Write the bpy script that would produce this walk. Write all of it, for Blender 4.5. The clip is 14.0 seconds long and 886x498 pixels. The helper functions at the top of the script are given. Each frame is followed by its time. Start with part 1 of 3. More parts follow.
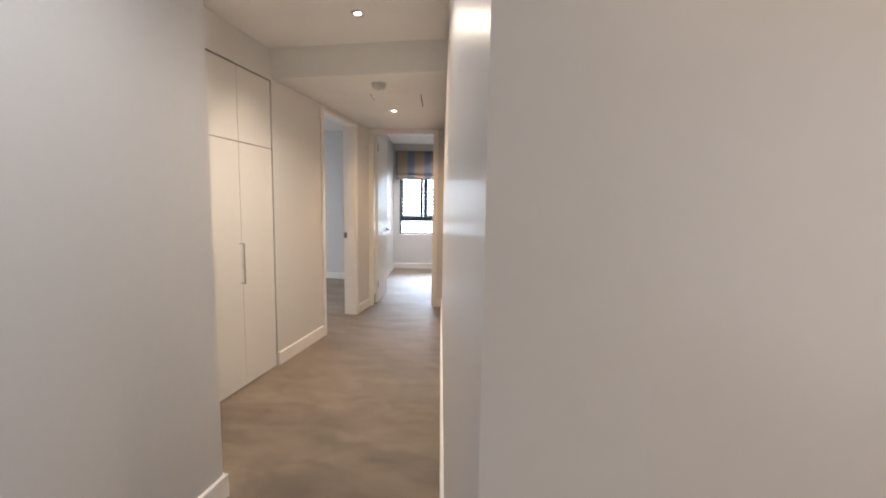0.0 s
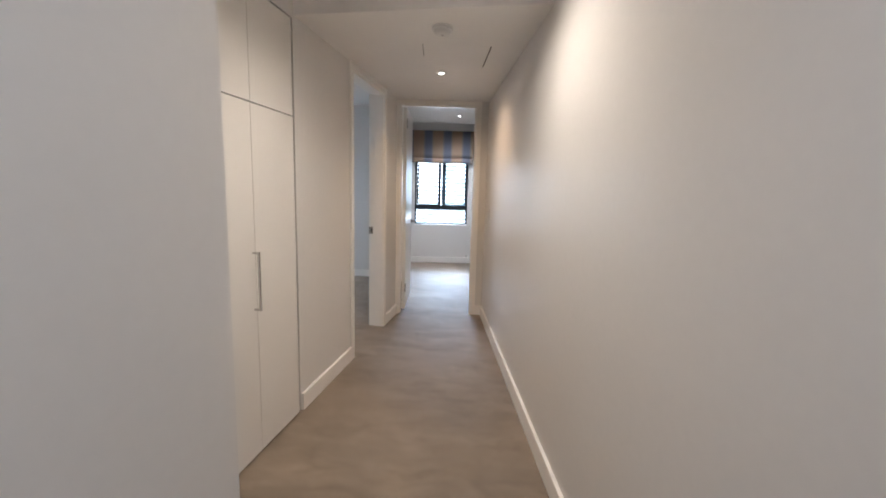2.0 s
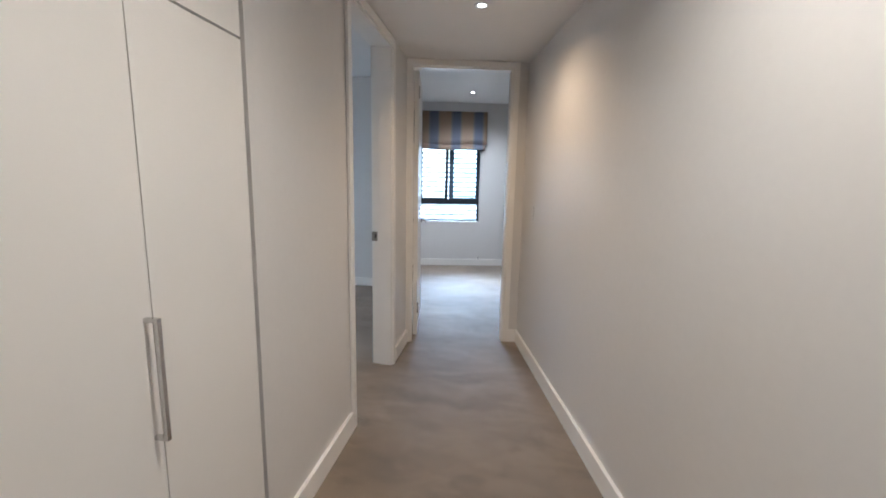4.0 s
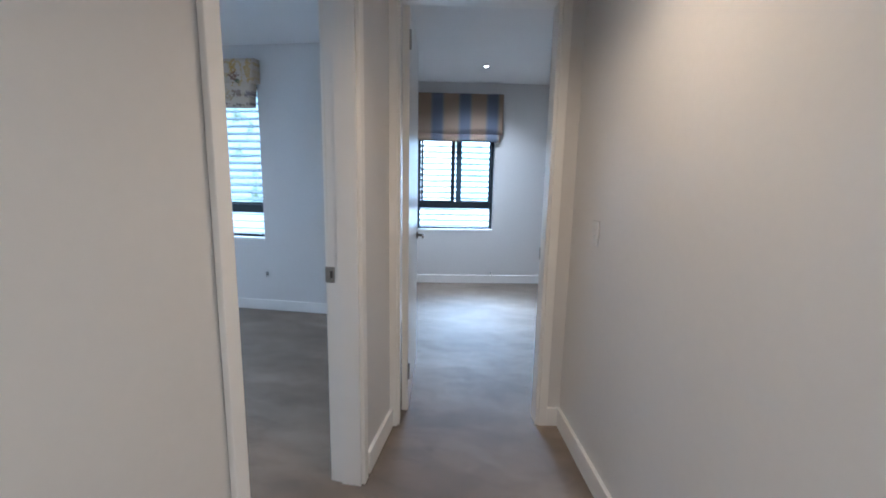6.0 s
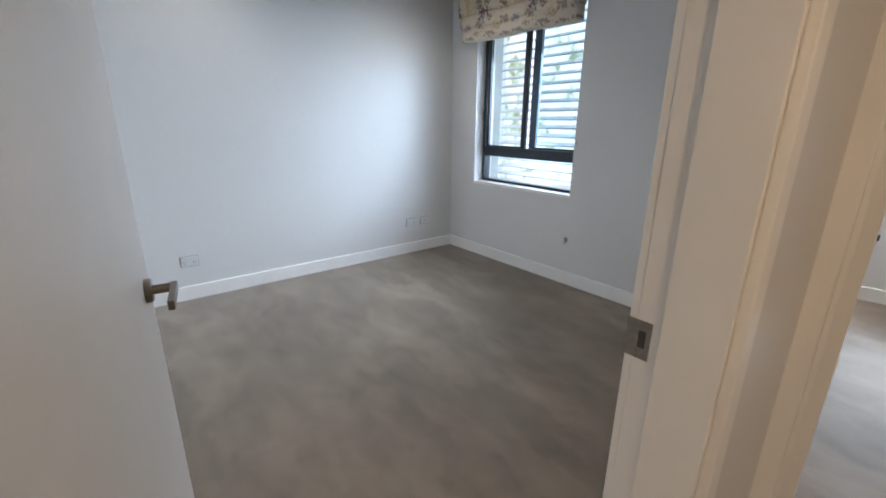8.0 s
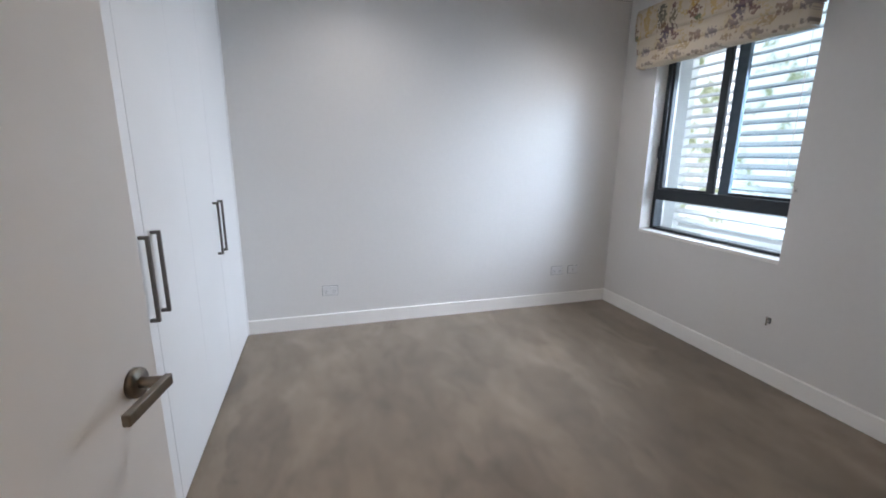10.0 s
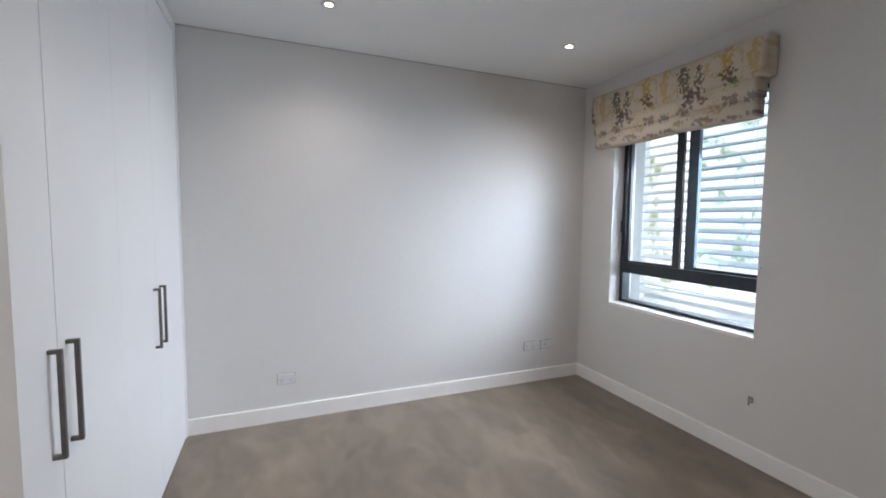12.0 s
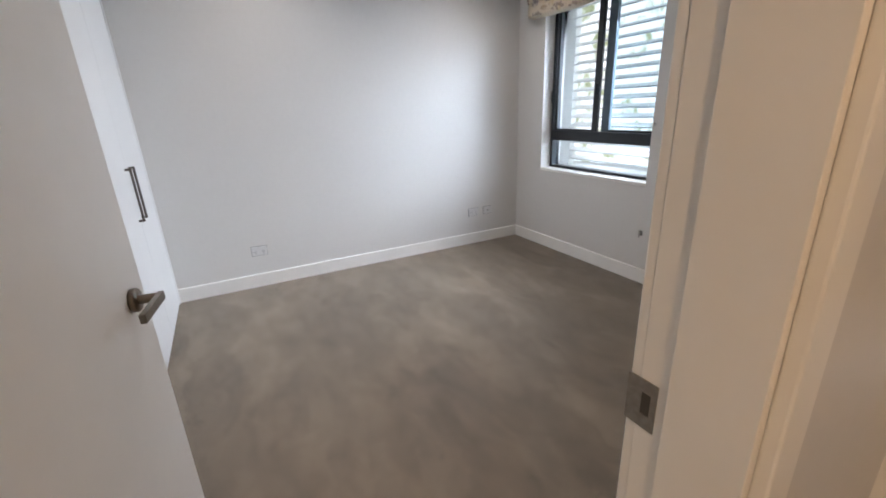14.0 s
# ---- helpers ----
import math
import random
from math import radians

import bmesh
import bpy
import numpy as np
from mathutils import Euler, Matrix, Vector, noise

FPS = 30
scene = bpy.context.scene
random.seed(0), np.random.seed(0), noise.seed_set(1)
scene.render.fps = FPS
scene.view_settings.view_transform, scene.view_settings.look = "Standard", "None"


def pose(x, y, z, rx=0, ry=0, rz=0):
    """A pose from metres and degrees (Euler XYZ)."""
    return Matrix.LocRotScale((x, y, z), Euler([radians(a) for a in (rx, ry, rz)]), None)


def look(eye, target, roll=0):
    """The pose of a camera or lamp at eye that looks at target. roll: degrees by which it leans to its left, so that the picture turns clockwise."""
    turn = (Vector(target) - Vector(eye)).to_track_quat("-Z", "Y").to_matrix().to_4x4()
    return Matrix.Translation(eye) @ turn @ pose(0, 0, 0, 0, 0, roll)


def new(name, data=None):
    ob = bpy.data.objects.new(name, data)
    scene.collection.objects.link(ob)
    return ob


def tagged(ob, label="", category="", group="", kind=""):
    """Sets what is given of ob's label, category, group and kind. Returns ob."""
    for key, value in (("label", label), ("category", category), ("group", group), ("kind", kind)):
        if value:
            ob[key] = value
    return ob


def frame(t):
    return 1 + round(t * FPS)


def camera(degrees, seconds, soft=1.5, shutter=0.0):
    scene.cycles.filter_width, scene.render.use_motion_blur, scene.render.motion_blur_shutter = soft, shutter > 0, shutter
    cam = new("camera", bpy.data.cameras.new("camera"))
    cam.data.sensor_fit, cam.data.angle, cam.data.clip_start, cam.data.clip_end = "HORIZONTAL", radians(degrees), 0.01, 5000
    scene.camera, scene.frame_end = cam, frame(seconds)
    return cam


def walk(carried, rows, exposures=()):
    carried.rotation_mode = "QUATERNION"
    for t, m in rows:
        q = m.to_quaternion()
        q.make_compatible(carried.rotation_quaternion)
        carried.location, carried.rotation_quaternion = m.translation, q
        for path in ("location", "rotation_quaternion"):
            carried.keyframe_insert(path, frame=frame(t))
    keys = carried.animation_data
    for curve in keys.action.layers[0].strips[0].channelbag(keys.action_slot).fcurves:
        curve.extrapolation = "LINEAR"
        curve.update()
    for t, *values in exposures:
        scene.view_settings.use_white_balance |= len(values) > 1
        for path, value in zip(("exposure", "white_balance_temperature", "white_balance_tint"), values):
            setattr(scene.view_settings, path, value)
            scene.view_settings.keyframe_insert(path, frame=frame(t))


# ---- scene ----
cam = camera(93.5, 14.0, soft=1.8)
PATH = [
    (0, (-0.199, 1.314, 1.39), (-0.565, 3.269, 1.181), 0.9),
    (0.5, (-0.415, 1.462, 1.409), (-0.787, 3.41, 1.151), 0.47),
    (1, (-0.653, 1.619, 1.421), (-0.948, 3.577, 1.14), 0.38),
    (1.5, (-0.833, 1.833, 1.424), (-1.098, 3.795, 1.142), 0.98),
    (2, (-0.941, 2.133, 1.425), (-1.259, 4.087, 1.144), 1.51),
    (2.5, (-1.103, 2.394, 1.412), (-1.427, 4.345, 1.11), 1.8),
    (2.7, (-1.17, 2.503, 1.419), (-1.481, 4.454, 1.109), 1.57),
    (5, (-1.48, 3.835, 1.408), (-1.75, 5.79, 1.087), 1.15),
    (5.5, (-1.518, 4.198, 1.426), (-1.799, 6.154, 1.115), 1.41),
    (6, (-1.59, 4.497, 1.415), (-1.892, 6.447, 1.089), 1.1),
    (6.5, (-1.722, 4.812, 1.417), (-2.108, 6.745, 1.086), 1.2),
    (7, (-1.812, 5.121, 1.406), (-2.512, 6.964, 1.071), 0.9),
    (7.5, (-1.91, 5.321, 1.389), (-3.059, 6.902, 0.962), 1.3),
    (8, (-2.051, 5.504, 1.352), (-3.547, 6.699, 0.773), 0.5),
    (8.2, (-2.082, 5.55, 1.344), (-3.667, 6.586, 0.701), 0.1),
    (10.3, (-2.401, 5.853, 1.412), (-4.286, 6.378, 1.002), 0.7),
    (10.5, (-2.456, 5.845, 1.434), (-4.343, 6.42, 1.104), 0.9),
    (11, (-2.528, 5.84, 1.462), (-4.401, 6.516, 1.279), 0.8),
    (11.5, (-2.548, 5.821, 1.475), (-4.401, 6.563, 1.352), 0.7),
    (12, (-2.511, 5.826, 1.474), (-4.362, 6.57, 1.332), 0.6),
    (12.5, (-2.457, 5.817, 1.456), (-4.314, 6.524, 1.229), 0.5),
    (13, (-2.309, 5.832, 1.436), (-4.163, 6.494, 1.08), 0.3),
    (13.5, (-2.185, 5.8, 1.41), (-4.016, 6.422, 0.899), -0.2),
    (14, (-2.061, 5.747, 1.368), (-3.749, 6.605, 0.727), -2.3),
]
walk(cam, [(t, look(eye, target, roll)) for t, eye, target, roll in PATH], [(0, 1.00, 5950, 14), (0.5, 0.94, 5800, 13), (2.7, 0.72, 5500, 12), (5, 0.72, 4880, 8), (6.2, 0.60, 4750, 8), (7.5, 0.44, 5300, 8), (8.2, 0.44, 5950, 12), (10.3, 0.42, 6150, 15), (14, 0.46, 6450, 16)])

# ---- world, lamps, exposure ----
world = bpy.data.worlds.new("world")
scene.world = world
world.use_nodes = True
wn = world.node_tree
sky = wn.nodes.new("ShaderNodeTexSky")
sky.sky_type, sky.sun_disc = "NISHITA", False
sky.sun_elevation, sky.sun_rotation = radians(58), radians(20)
wn.links.new(sky.outputs["Color"], wn.nodes["Background"].inputs["Color"])
wn.nodes["Background"].inputs["Strength"].default_value = 0.1

sun_data = bpy.data.lights.new("sun", "SUN")
sun_data.energy, sun_data.angle, sun_data.color = 2.0, radians(0.5), (1.0, 0.95, 0.88)
sun = new("sun", sun_data)
sun.matrix_world = look((0, 0, 20), (-math.sin(radians(20)) * math.cos(radians(58)), -math.cos(radians(20)) * math.cos(radians(58)), 20 - math.sin(radians(58))))

WARM = (1.0, 0.85, 0.68)


def spot(name, x, y, z, watts, degrees=145, blend=1.0, colour=WARM, size=0.04):
    lamp = bpy.data.lights.new(name, "SPOT")
    lamp.energy, lamp.color, lamp.spot_size, lamp.spot_blend, lamp.shadow_soft_size = watts, colour, radians(degrees), blend, size
    ob = new(name, lamp)
    ob.matrix_world = pose(x, y, z)
    return ob


def opening_lamp(name, m, w, h, watts, colour, spread=180):
    lamp = bpy.data.lights.new(name, "AREA")
    lamp.shape, lamp.size, lamp.size_y, lamp.energy, lamp.color, lamp.spread = "RECTANGLE", w, h, watts, colour, radians(spread)
    ob = new(name, lamp)
    ob.matrix_world = m
    return ob


# name, x, y, ceiling height, watts
NEUTRAL, AMBER = (1.0, 0.95, 0.89), (1.0, 0.70, 0.38)
DOWNLIGHTS = [
    ("hall_high", -1.282, 3.987, 2.61, 60, (1.0, 0.81, 0.60)),
    ("hall_low", -1.573, 5.697, 2.38, 28, (1.0, 0.66, 0.36)),
    # unseen downlight, added to brighten the near end of the hall
    ("hall_entry_fill", -0.93, 2.12, 2.61, 20, NEUTRAL),
    # unseen amber lamp, added to warm the living area's front wall
    ("living", 0.90, 0.90, 2.61, 44, AMBER),
    ("bedroom_a", -4.98, 7.755, 2.69, 16, NEUTRAL),
    ("bedroom_b", -5.05, 6.13, 2.69, 15, NEUTRAL),
    # unseen downlight, added to fill the bedroom
    ("bedroom_fill", -3.75, 6.25, 2.69, 40, NEUTRAL),
    ("study", -1.90, 9.42, 2.675, 120, NEUTRAL),
]
for nm, x, y, z, watts, colour in DOWNLIGHTS:
    lit = spot("spot_" + nm, x, y, z - 0.03, watts, colour=colour)
    if nm == "hall_high":  # this one is tipped towards the wall
        lit.matrix_world = look((x, y, z - 0.03), (-1.20, 3.90, 0.5))
    if nm == "hall_low":  # tipped towards the end of the hall
        lit.matrix_world = look((x, y, z - 0.03), (-1.38, 6.00, 0.5))
    if nm in ("bedroom_fill", "study"):  # softened, so that no hard edges fall on the walls
        lit.data.shadow_soft_size = 0.16
    if nm == "living":  # added lamp, also tipped towards the wall, with a narrower beam
        lit.matrix_world = look((x, y, z - 0.03), (0.60, 1.75, 1.0))
        lit.data.spot_size = radians(95)
# unseen area lamp adds daylight of the living area behind the start of the walk
opening_lamp("living_daylight_fill", look((2.55, -0.9, 1.35), (-1.5, -0.9, 1.25)), 2.8, 2.0, 5, (0.92, 0.96, 1.0), 100)
# area lamps add sky light at both windows, aimed away from the camera
SKY = (0.75, 0.865, 1.0)


def down_along(x, y, z, yaw, pitch):
    """A pose at a window that looks into the room: yaw from -y towards +x, pitch below level, in degrees."""
    a, p = radians(yaw), radians(pitch)
    return look((x, y, z), (x + math.sin(a) * math.cos(p), y - math.cos(a) * math.cos(p), z - math.sin(p)))


opening_lamp("bedroom_window_fill", down_along(-4.66, 8.90, 1.42, -18, 22), 1.00, 1.20, 27, SKY, 100)
wx, wy = -1.242 - 0.415 * math.cos(radians(11)) - 3.60 * math.sin(radians(11)), 6.852 - 0.415 * math.sin(radians(11)) + 3.60 * math.cos(radians(11))
opening_lamp("study_window_fill", down_along(wx, wy, 1.33, 22, 40), 0.90, 0.90, 15, SKY, 60)

# ---- materials ----


def mat(name, colour, rough=0.5, metal=0.0, noise_scale=0.0, noise_amount=0.0, bump_scale=0.0, bump=0.0, spec=0.5, fine=0.0):
    m = bpy.data.materials.new(name)
    m.use_nodes = True
    nt = m.node_tree
    b = nt.nodes["Principled BSDF"]
    b.inputs["Base Color"].default_value = (*colour, 1)
    b.inputs["Roughness"].default_value, b.inputs["Metallic"].default_value = rough, metal
    b.inputs["Specular IOR Level"].default_value = spec
    tc = nt.nodes.new("ShaderNodeTexCoord")
    if noise_amount:
        n = nt.nodes.new("ShaderNodeTexNoise")
        n.inputs["Scale"].default_value, n.inputs["Detail"].default_value = noise_scale, 5
        nt.links.new(tc.outputs["Object"], n.inputs["Vector"])
        src = n.outputs["Fac"]
        if fine:
            n2 = nt.nodes.new("ShaderNodeTexNoise")
            n2.inputs["Scale"].default_value, n2.inputs["Detail"].default_value = fine, 3
            nt.links.new(tc.outputs["Object"], n2.inputs["Vector"])
            av = nt.nodes.new("ShaderNodeMath")
            av.operation = "MULTIPLY_ADD"
            nt.links.new(n2.outputs["Fac"], av.inputs[0])
            av.inputs[1].default_value = 0.4
            sc = nt.nodes.new("ShaderNodeMath")
            sc.operation = "MULTIPLY"
            sc.inputs[1].default_value = 0.6
            nt.links.new(src, sc.inputs[0])
            nt.links.new(sc.outputs[0], av.inputs[2])
            src = av.outputs[0]
        r = nt.nodes.new("ShaderNodeMapRange")
        r.inputs["From Min"].default_value, r.inputs["From Max"].default_value = 0.3, 0.7
        r.inputs["To Min"].default_value, r.inputs["To Max"].default_value = 1 - noise_amount, 1 + noise_amount * 0.4
        nt.links.new(src, r.inputs["Value"])
        mix = nt.nodes.new("ShaderNodeVectorMath")
        mix.operation = "SCALE"
        mix.inputs[0].default_value = colour
        nt.links.new(r.outputs[0], mix.inputs["Scale"])
        nt.links.new(mix.outputs[0], b.inputs["Base Color"])
    if bump:
        n = nt.nodes.new("ShaderNodeTexNoise")
        n.inputs["Scale"].default_value, n.inputs["Detail"].default_value = bump_scale, 4
        nt.links.new(tc.outputs["Object"], n.inputs["Vector"])
        bp = nt.nodes.new("ShaderNodeBump")
        bp.inputs["Strength"].default_value, bp.inputs["Distance"].default_value = bump, 0.004
        nt.links.new(n.outputs["Fac"], bp.inputs["Height"])
        nt.links.new(bp.outputs["Normal"], b.inputs["Normal"])
    return m


M_WALL = mat("wall_paint", (0.715, 0.697, 0.670), 0.31, noise_scale=1.3, noise_amount=0.035, bump_scale=200, bump=0.02, fine=30)
M_CEIL = mat("ceiling_paint", (0.86, 0.85, 0.83), 0.85, noise_scale=1.5, noise_amount=0.03, bump_scale=300, bump=0.05)
M_TRIM = mat("trim_gloss_paint", (0.88, 0.86, 0.82), 0.30, noise_scale=6, noise_amount=0.03, bump_scale=90, bump=0.03)
M_CUP = mat("cupboard_lacquer", (0.77, 0.745, 0.70), 0.38, noise_scale=2, noise_amount=0.025, bump_scale=120, bump=0.02)
M_WARD = mat("wardrobe_lacquer", (0.84, 0.845, 0.835), 0.33, noise_scale=2, noise_amount=0.025, bump_scale=120, bump=0.02)
# grey of the shade in the gap beside the cupboard doors
M_RECESS = mat("recess_shade_grey", (0.20, 0.19, 0.165), 0.8, noise_scale=8, noise_amount=0.08)
M_JOINT = mat("joint_grey", (0.48, 0.475, 0.47), 0.8, noise_scale=10, noise_amount=0.1)
M_GAP = mat("gap_shadow_black", (0.06, 0.055, 0.05), 0.8)
M_STEEL = mat("brushed_nickel", (0.22, 0.19, 0.155), 0.30, 1.0, noise_scale=60, noise_amount=0.15, bump_scale=400, bump=0.04)
M_BRONZE = mat("dark_pewter", (0.16, 0.145, 0.13), 0.42, 0.8, noise_scale=50, noise_amount=0.15)
M_CHROME = mat("satin_chrome", (0.62, 0.61, 0.60), 0.25, 1.0, noise_scale=80, noise_amount=0.1)
M_NICKEL = mat("satin_nickel", (0.34, 0.31, 0.27), 0.32, 1.0, noise_scale=90, noise_amount=0.2, bump_scale=400, bump=0.04)
M_ALU = mat("black_aluminium", (0.022, 0.028, 0.034), 0.38, 0.2, noise_scale=30, noise_amount=0.2)
# black aluminium paled and blued: daylight on the outer stile put into its colour
M_ALU_LIT = mat("daylit_black_aluminium", (0.075, 0.11, 0.14), 0.38, 0.2, noise_scale=30, noise_amount=0.2)
M_PLAST = mat("white_plastic", (0.70, 0.69, 0.68), 0.35, noise_scale=20, noise_amount=0.03)
M_GREY = mat("grey_plastic", (0.20, 0.20, 0.20), 0.5, noise_scale=40, noise_amount=0.15)
M_LOUV = mat("louvre_white_powdercoat", (0.62, 0.65, 0.65), 0.45, noise_scale=5, noise_amount=0.08)
M_RENDER = mat("outside_render", (0.55, 0.55, 0.53), 0.8, noise_scale=4, noise_amount=0.12)


def lamp_mat(name, colour, strength):
    m = bpy.data.materials.new(name)
    m.use_nodes = True
    b = m.node_tree.nodes["Principled BSDF"]
    b.inputs["Emission Color"].default_value, b.inputs["Emission Strength"].default_value = (*colour, 1), strength
    return m


M_LENS = lamp_mat("lamp_lens", (1.0, 0.92, 0.80), 14)


def carpet_mat():
    m = bpy.data.materials.new("cut_pile_carpet")
    m.use_nodes = True
    nt = m.node_tree
    b = nt.nodes["Principled BSDF"]
    b.inputs["Roughness"].default_value = 0.52
    b.inputs["Specular IOR Level"].default_value = 0.22
    b.inputs["Sheen Weight"].default_value = 0.16
    b.inputs["Sheen Roughness"].default_value = 0.5
    tc = nt.nodes.new("ShaderNodeTexCoord")

    def noise_at(scale, detail, rot=0.0, stretch=(1, 1, 1), distort=0.0):
        mp = nt.nodes.new("ShaderNodeMapping")
        mp.inputs["Rotation"].default_value[2] = radians(rot)
        mp.inputs["Scale"].default_value = stretch
        nt.links.new(tc.outputs["Object"], mp.inputs["Vector"])
        n = nt.nodes.new("ShaderNodeTexNoise")
        n.inputs["Scale"].default_value, n.inputs["Detail"].default_value, n.inputs["Distortion"].default_value = scale, detail, distort
        nt.links.new(mp.outputs[0], n.inputs["Vector"])
        return n.outputs["Fac"]

    def ranged(src, a0, a1, b0, b1):
        r = nt.nodes.new("ShaderNodeMapRange")
        r.interpolation_type = "SMOOTHSTEP"
        for k, v in zip(("From Min", "From Max", "To Min", "To Max"), (a0, a1, b0, b1)):
            r.inputs[k].default_value = v
        nt.links.new(src, r.inputs["Value"])
        return r.outputs[0]

    def times(p, q):
        k = nt.nodes.new("ShaderNodeMath")
        k.operation = "MULTIPLY"
        nt.links.new(p, k.inputs[0])
        nt.links.new(q, k.inputs[1])
        return k.outputs[0]

    # brushed pile: long strokes lying across the room, broad wear, small scuffs, fibre
    strokes = ranged(noise_at(2.4, 4, 62, (0.85, 1.3, 1), 0.4), 0.35, 0.65, 0.95, 1.06)
    strokes2 = ranged(noise_at(6.0, 4, 30, (0.8, 1.3, 1), 0.6), 0.36, 0.64, 0.94, 1.06)
    broad = ranged(noise_at(0.9, 2), 0.35, 0.65, 0.88, 1.10)
    # nap: patches brushed this way and that, with ragged edges
    def nap(scale, rot, stretch, lo, hi, warp_amount):
        mp = nt.nodes.new("ShaderNodeMapping")
        mp.inputs["Rotation"].default_value[2] = radians(rot)
        mp.inputs["Scale"].default_value = stretch
        wn2 = nt.nodes.new("ShaderNodeTexNoise")
        wn2.inputs["Scale"].default_value, wn2.inputs["Detail"].default_value = 3.5, 4
        nt.links.new(tc.outputs["Object"], wn2.inputs["Vector"])
        add = nt.nodes.new("ShaderNodeVectorMath")
        add.operation = "MULTIPLY_ADD"
        nt.links.new(wn2.outputs["Color"], add.inputs[0])
        add.inputs[1].default_value = (warp_amount, warp_amount, 0)
        nt.links.new(tc.outputs["Object"], add.inputs[2])
        nt.links.new(add.outputs[0], mp.inputs["Vector"])
        vo = nt.nodes.new("ShaderNodeTexVoronoi")
        vo.feature = "SMOOTH_F1"
        vo.inputs["Scale"].default_value, vo.inputs["Smoothness"].default_value = scale, 0.5
        nt.links.new(mp.outputs[0], vo.inputs["Vector"])
        sx = nt.nodes.new("ShaderNodeSeparateXYZ")
        nt.links.new(vo.outputs["Color"], sx.inputs[0])
        return ranged(sx.outputs["X"], 0.15, 0.85, lo, hi)

    strokes = times(strokes, times(nap(2.8, 58, (0.6, 1.6, 1), 0.88, 1.10, 0.28), nap(6.5, 52, (0.5, 1.8, 1), 0.93, 1.05, 0.26)))
    scuffs = ranged(noise_at(9, 4, 0, (1, 1, 1), 0.3), 0.24, 0.34, 0.78, 1.0)
    scuffs = times(scuffs, ranged(noise_at(3.6, 6, 20, (0.8, 1.3, 1), 0.8), 0.30, 0.42, 0.87, 1.0))
    fibre = ranged(noise_at(420, 2), 0.3, 0.7, 0.80, 1.15)
    total = times(times(times(strokes, strokes2), times(broad, scuffs)), fibre)
    mix = nt.nodes.new("ShaderNodeVectorMath")
    mix.operation = "SCALE"
    mix.inputs[0].default_value = (0.245, 0.193, 0.142)
    nt.links.new(total, mix.inputs["Scale"])
    nt.links.new(mix.outputs[0], b.inputs["Base Color"])
    bp = nt.nodes.new("ShaderNodeBump")
    bp.inputs["Strength"].default_value, bp.inputs["Distance"].default_value = 0.5, 0.006
    nt.links.new(noise_at(350, 3), bp.inputs["Height"])
    nt.links.new(bp.outputs["Normal"], b.inputs["Normal"])
    return m


M_CARPET = carpet_mat()


def glass_mat(name, tint):
    m = bpy.data.materials.new(name)
    m.use_nodes = True
    nt = m.node_tree
    nt.nodes.remove(nt.nodes["Principled BSDF"])
    tr, gl, mx, fr = (nt.nodes.new("ShaderNodeBsdf" + k) if k != "Fresnel" and k != "Mix" else nt.nodes.new("ShaderNodeFresnel" if k == "Fresnel" else "ShaderNodeMixShader") for k in ("Transparent", "Glossy", "Mix", "Fresnel"))
    tr.inputs["Color"].default_value = (*tint, 1)
    gl.inputs["Roughness"].default_value = 0.02
    fr.inputs["IOR"].default_value = 1.35
    nt.links.new(fr.outputs[0], mx.inputs[0])
    nt.links.new(tr.outputs[0], mx.inputs[1])
    nt.links.new(gl.outputs[0], mx.inputs[2])
    nt.links.new(mx.outputs[0], nt.nodes["Material Output"].inputs["Surface"])
    return m


M_GLASS = glass_mat("clear_glass", (0.93, 0.96, 0.97))
M_GLASS_BLUE = glass_mat("tinted_glass", (0.80, 0.88, 0.92))


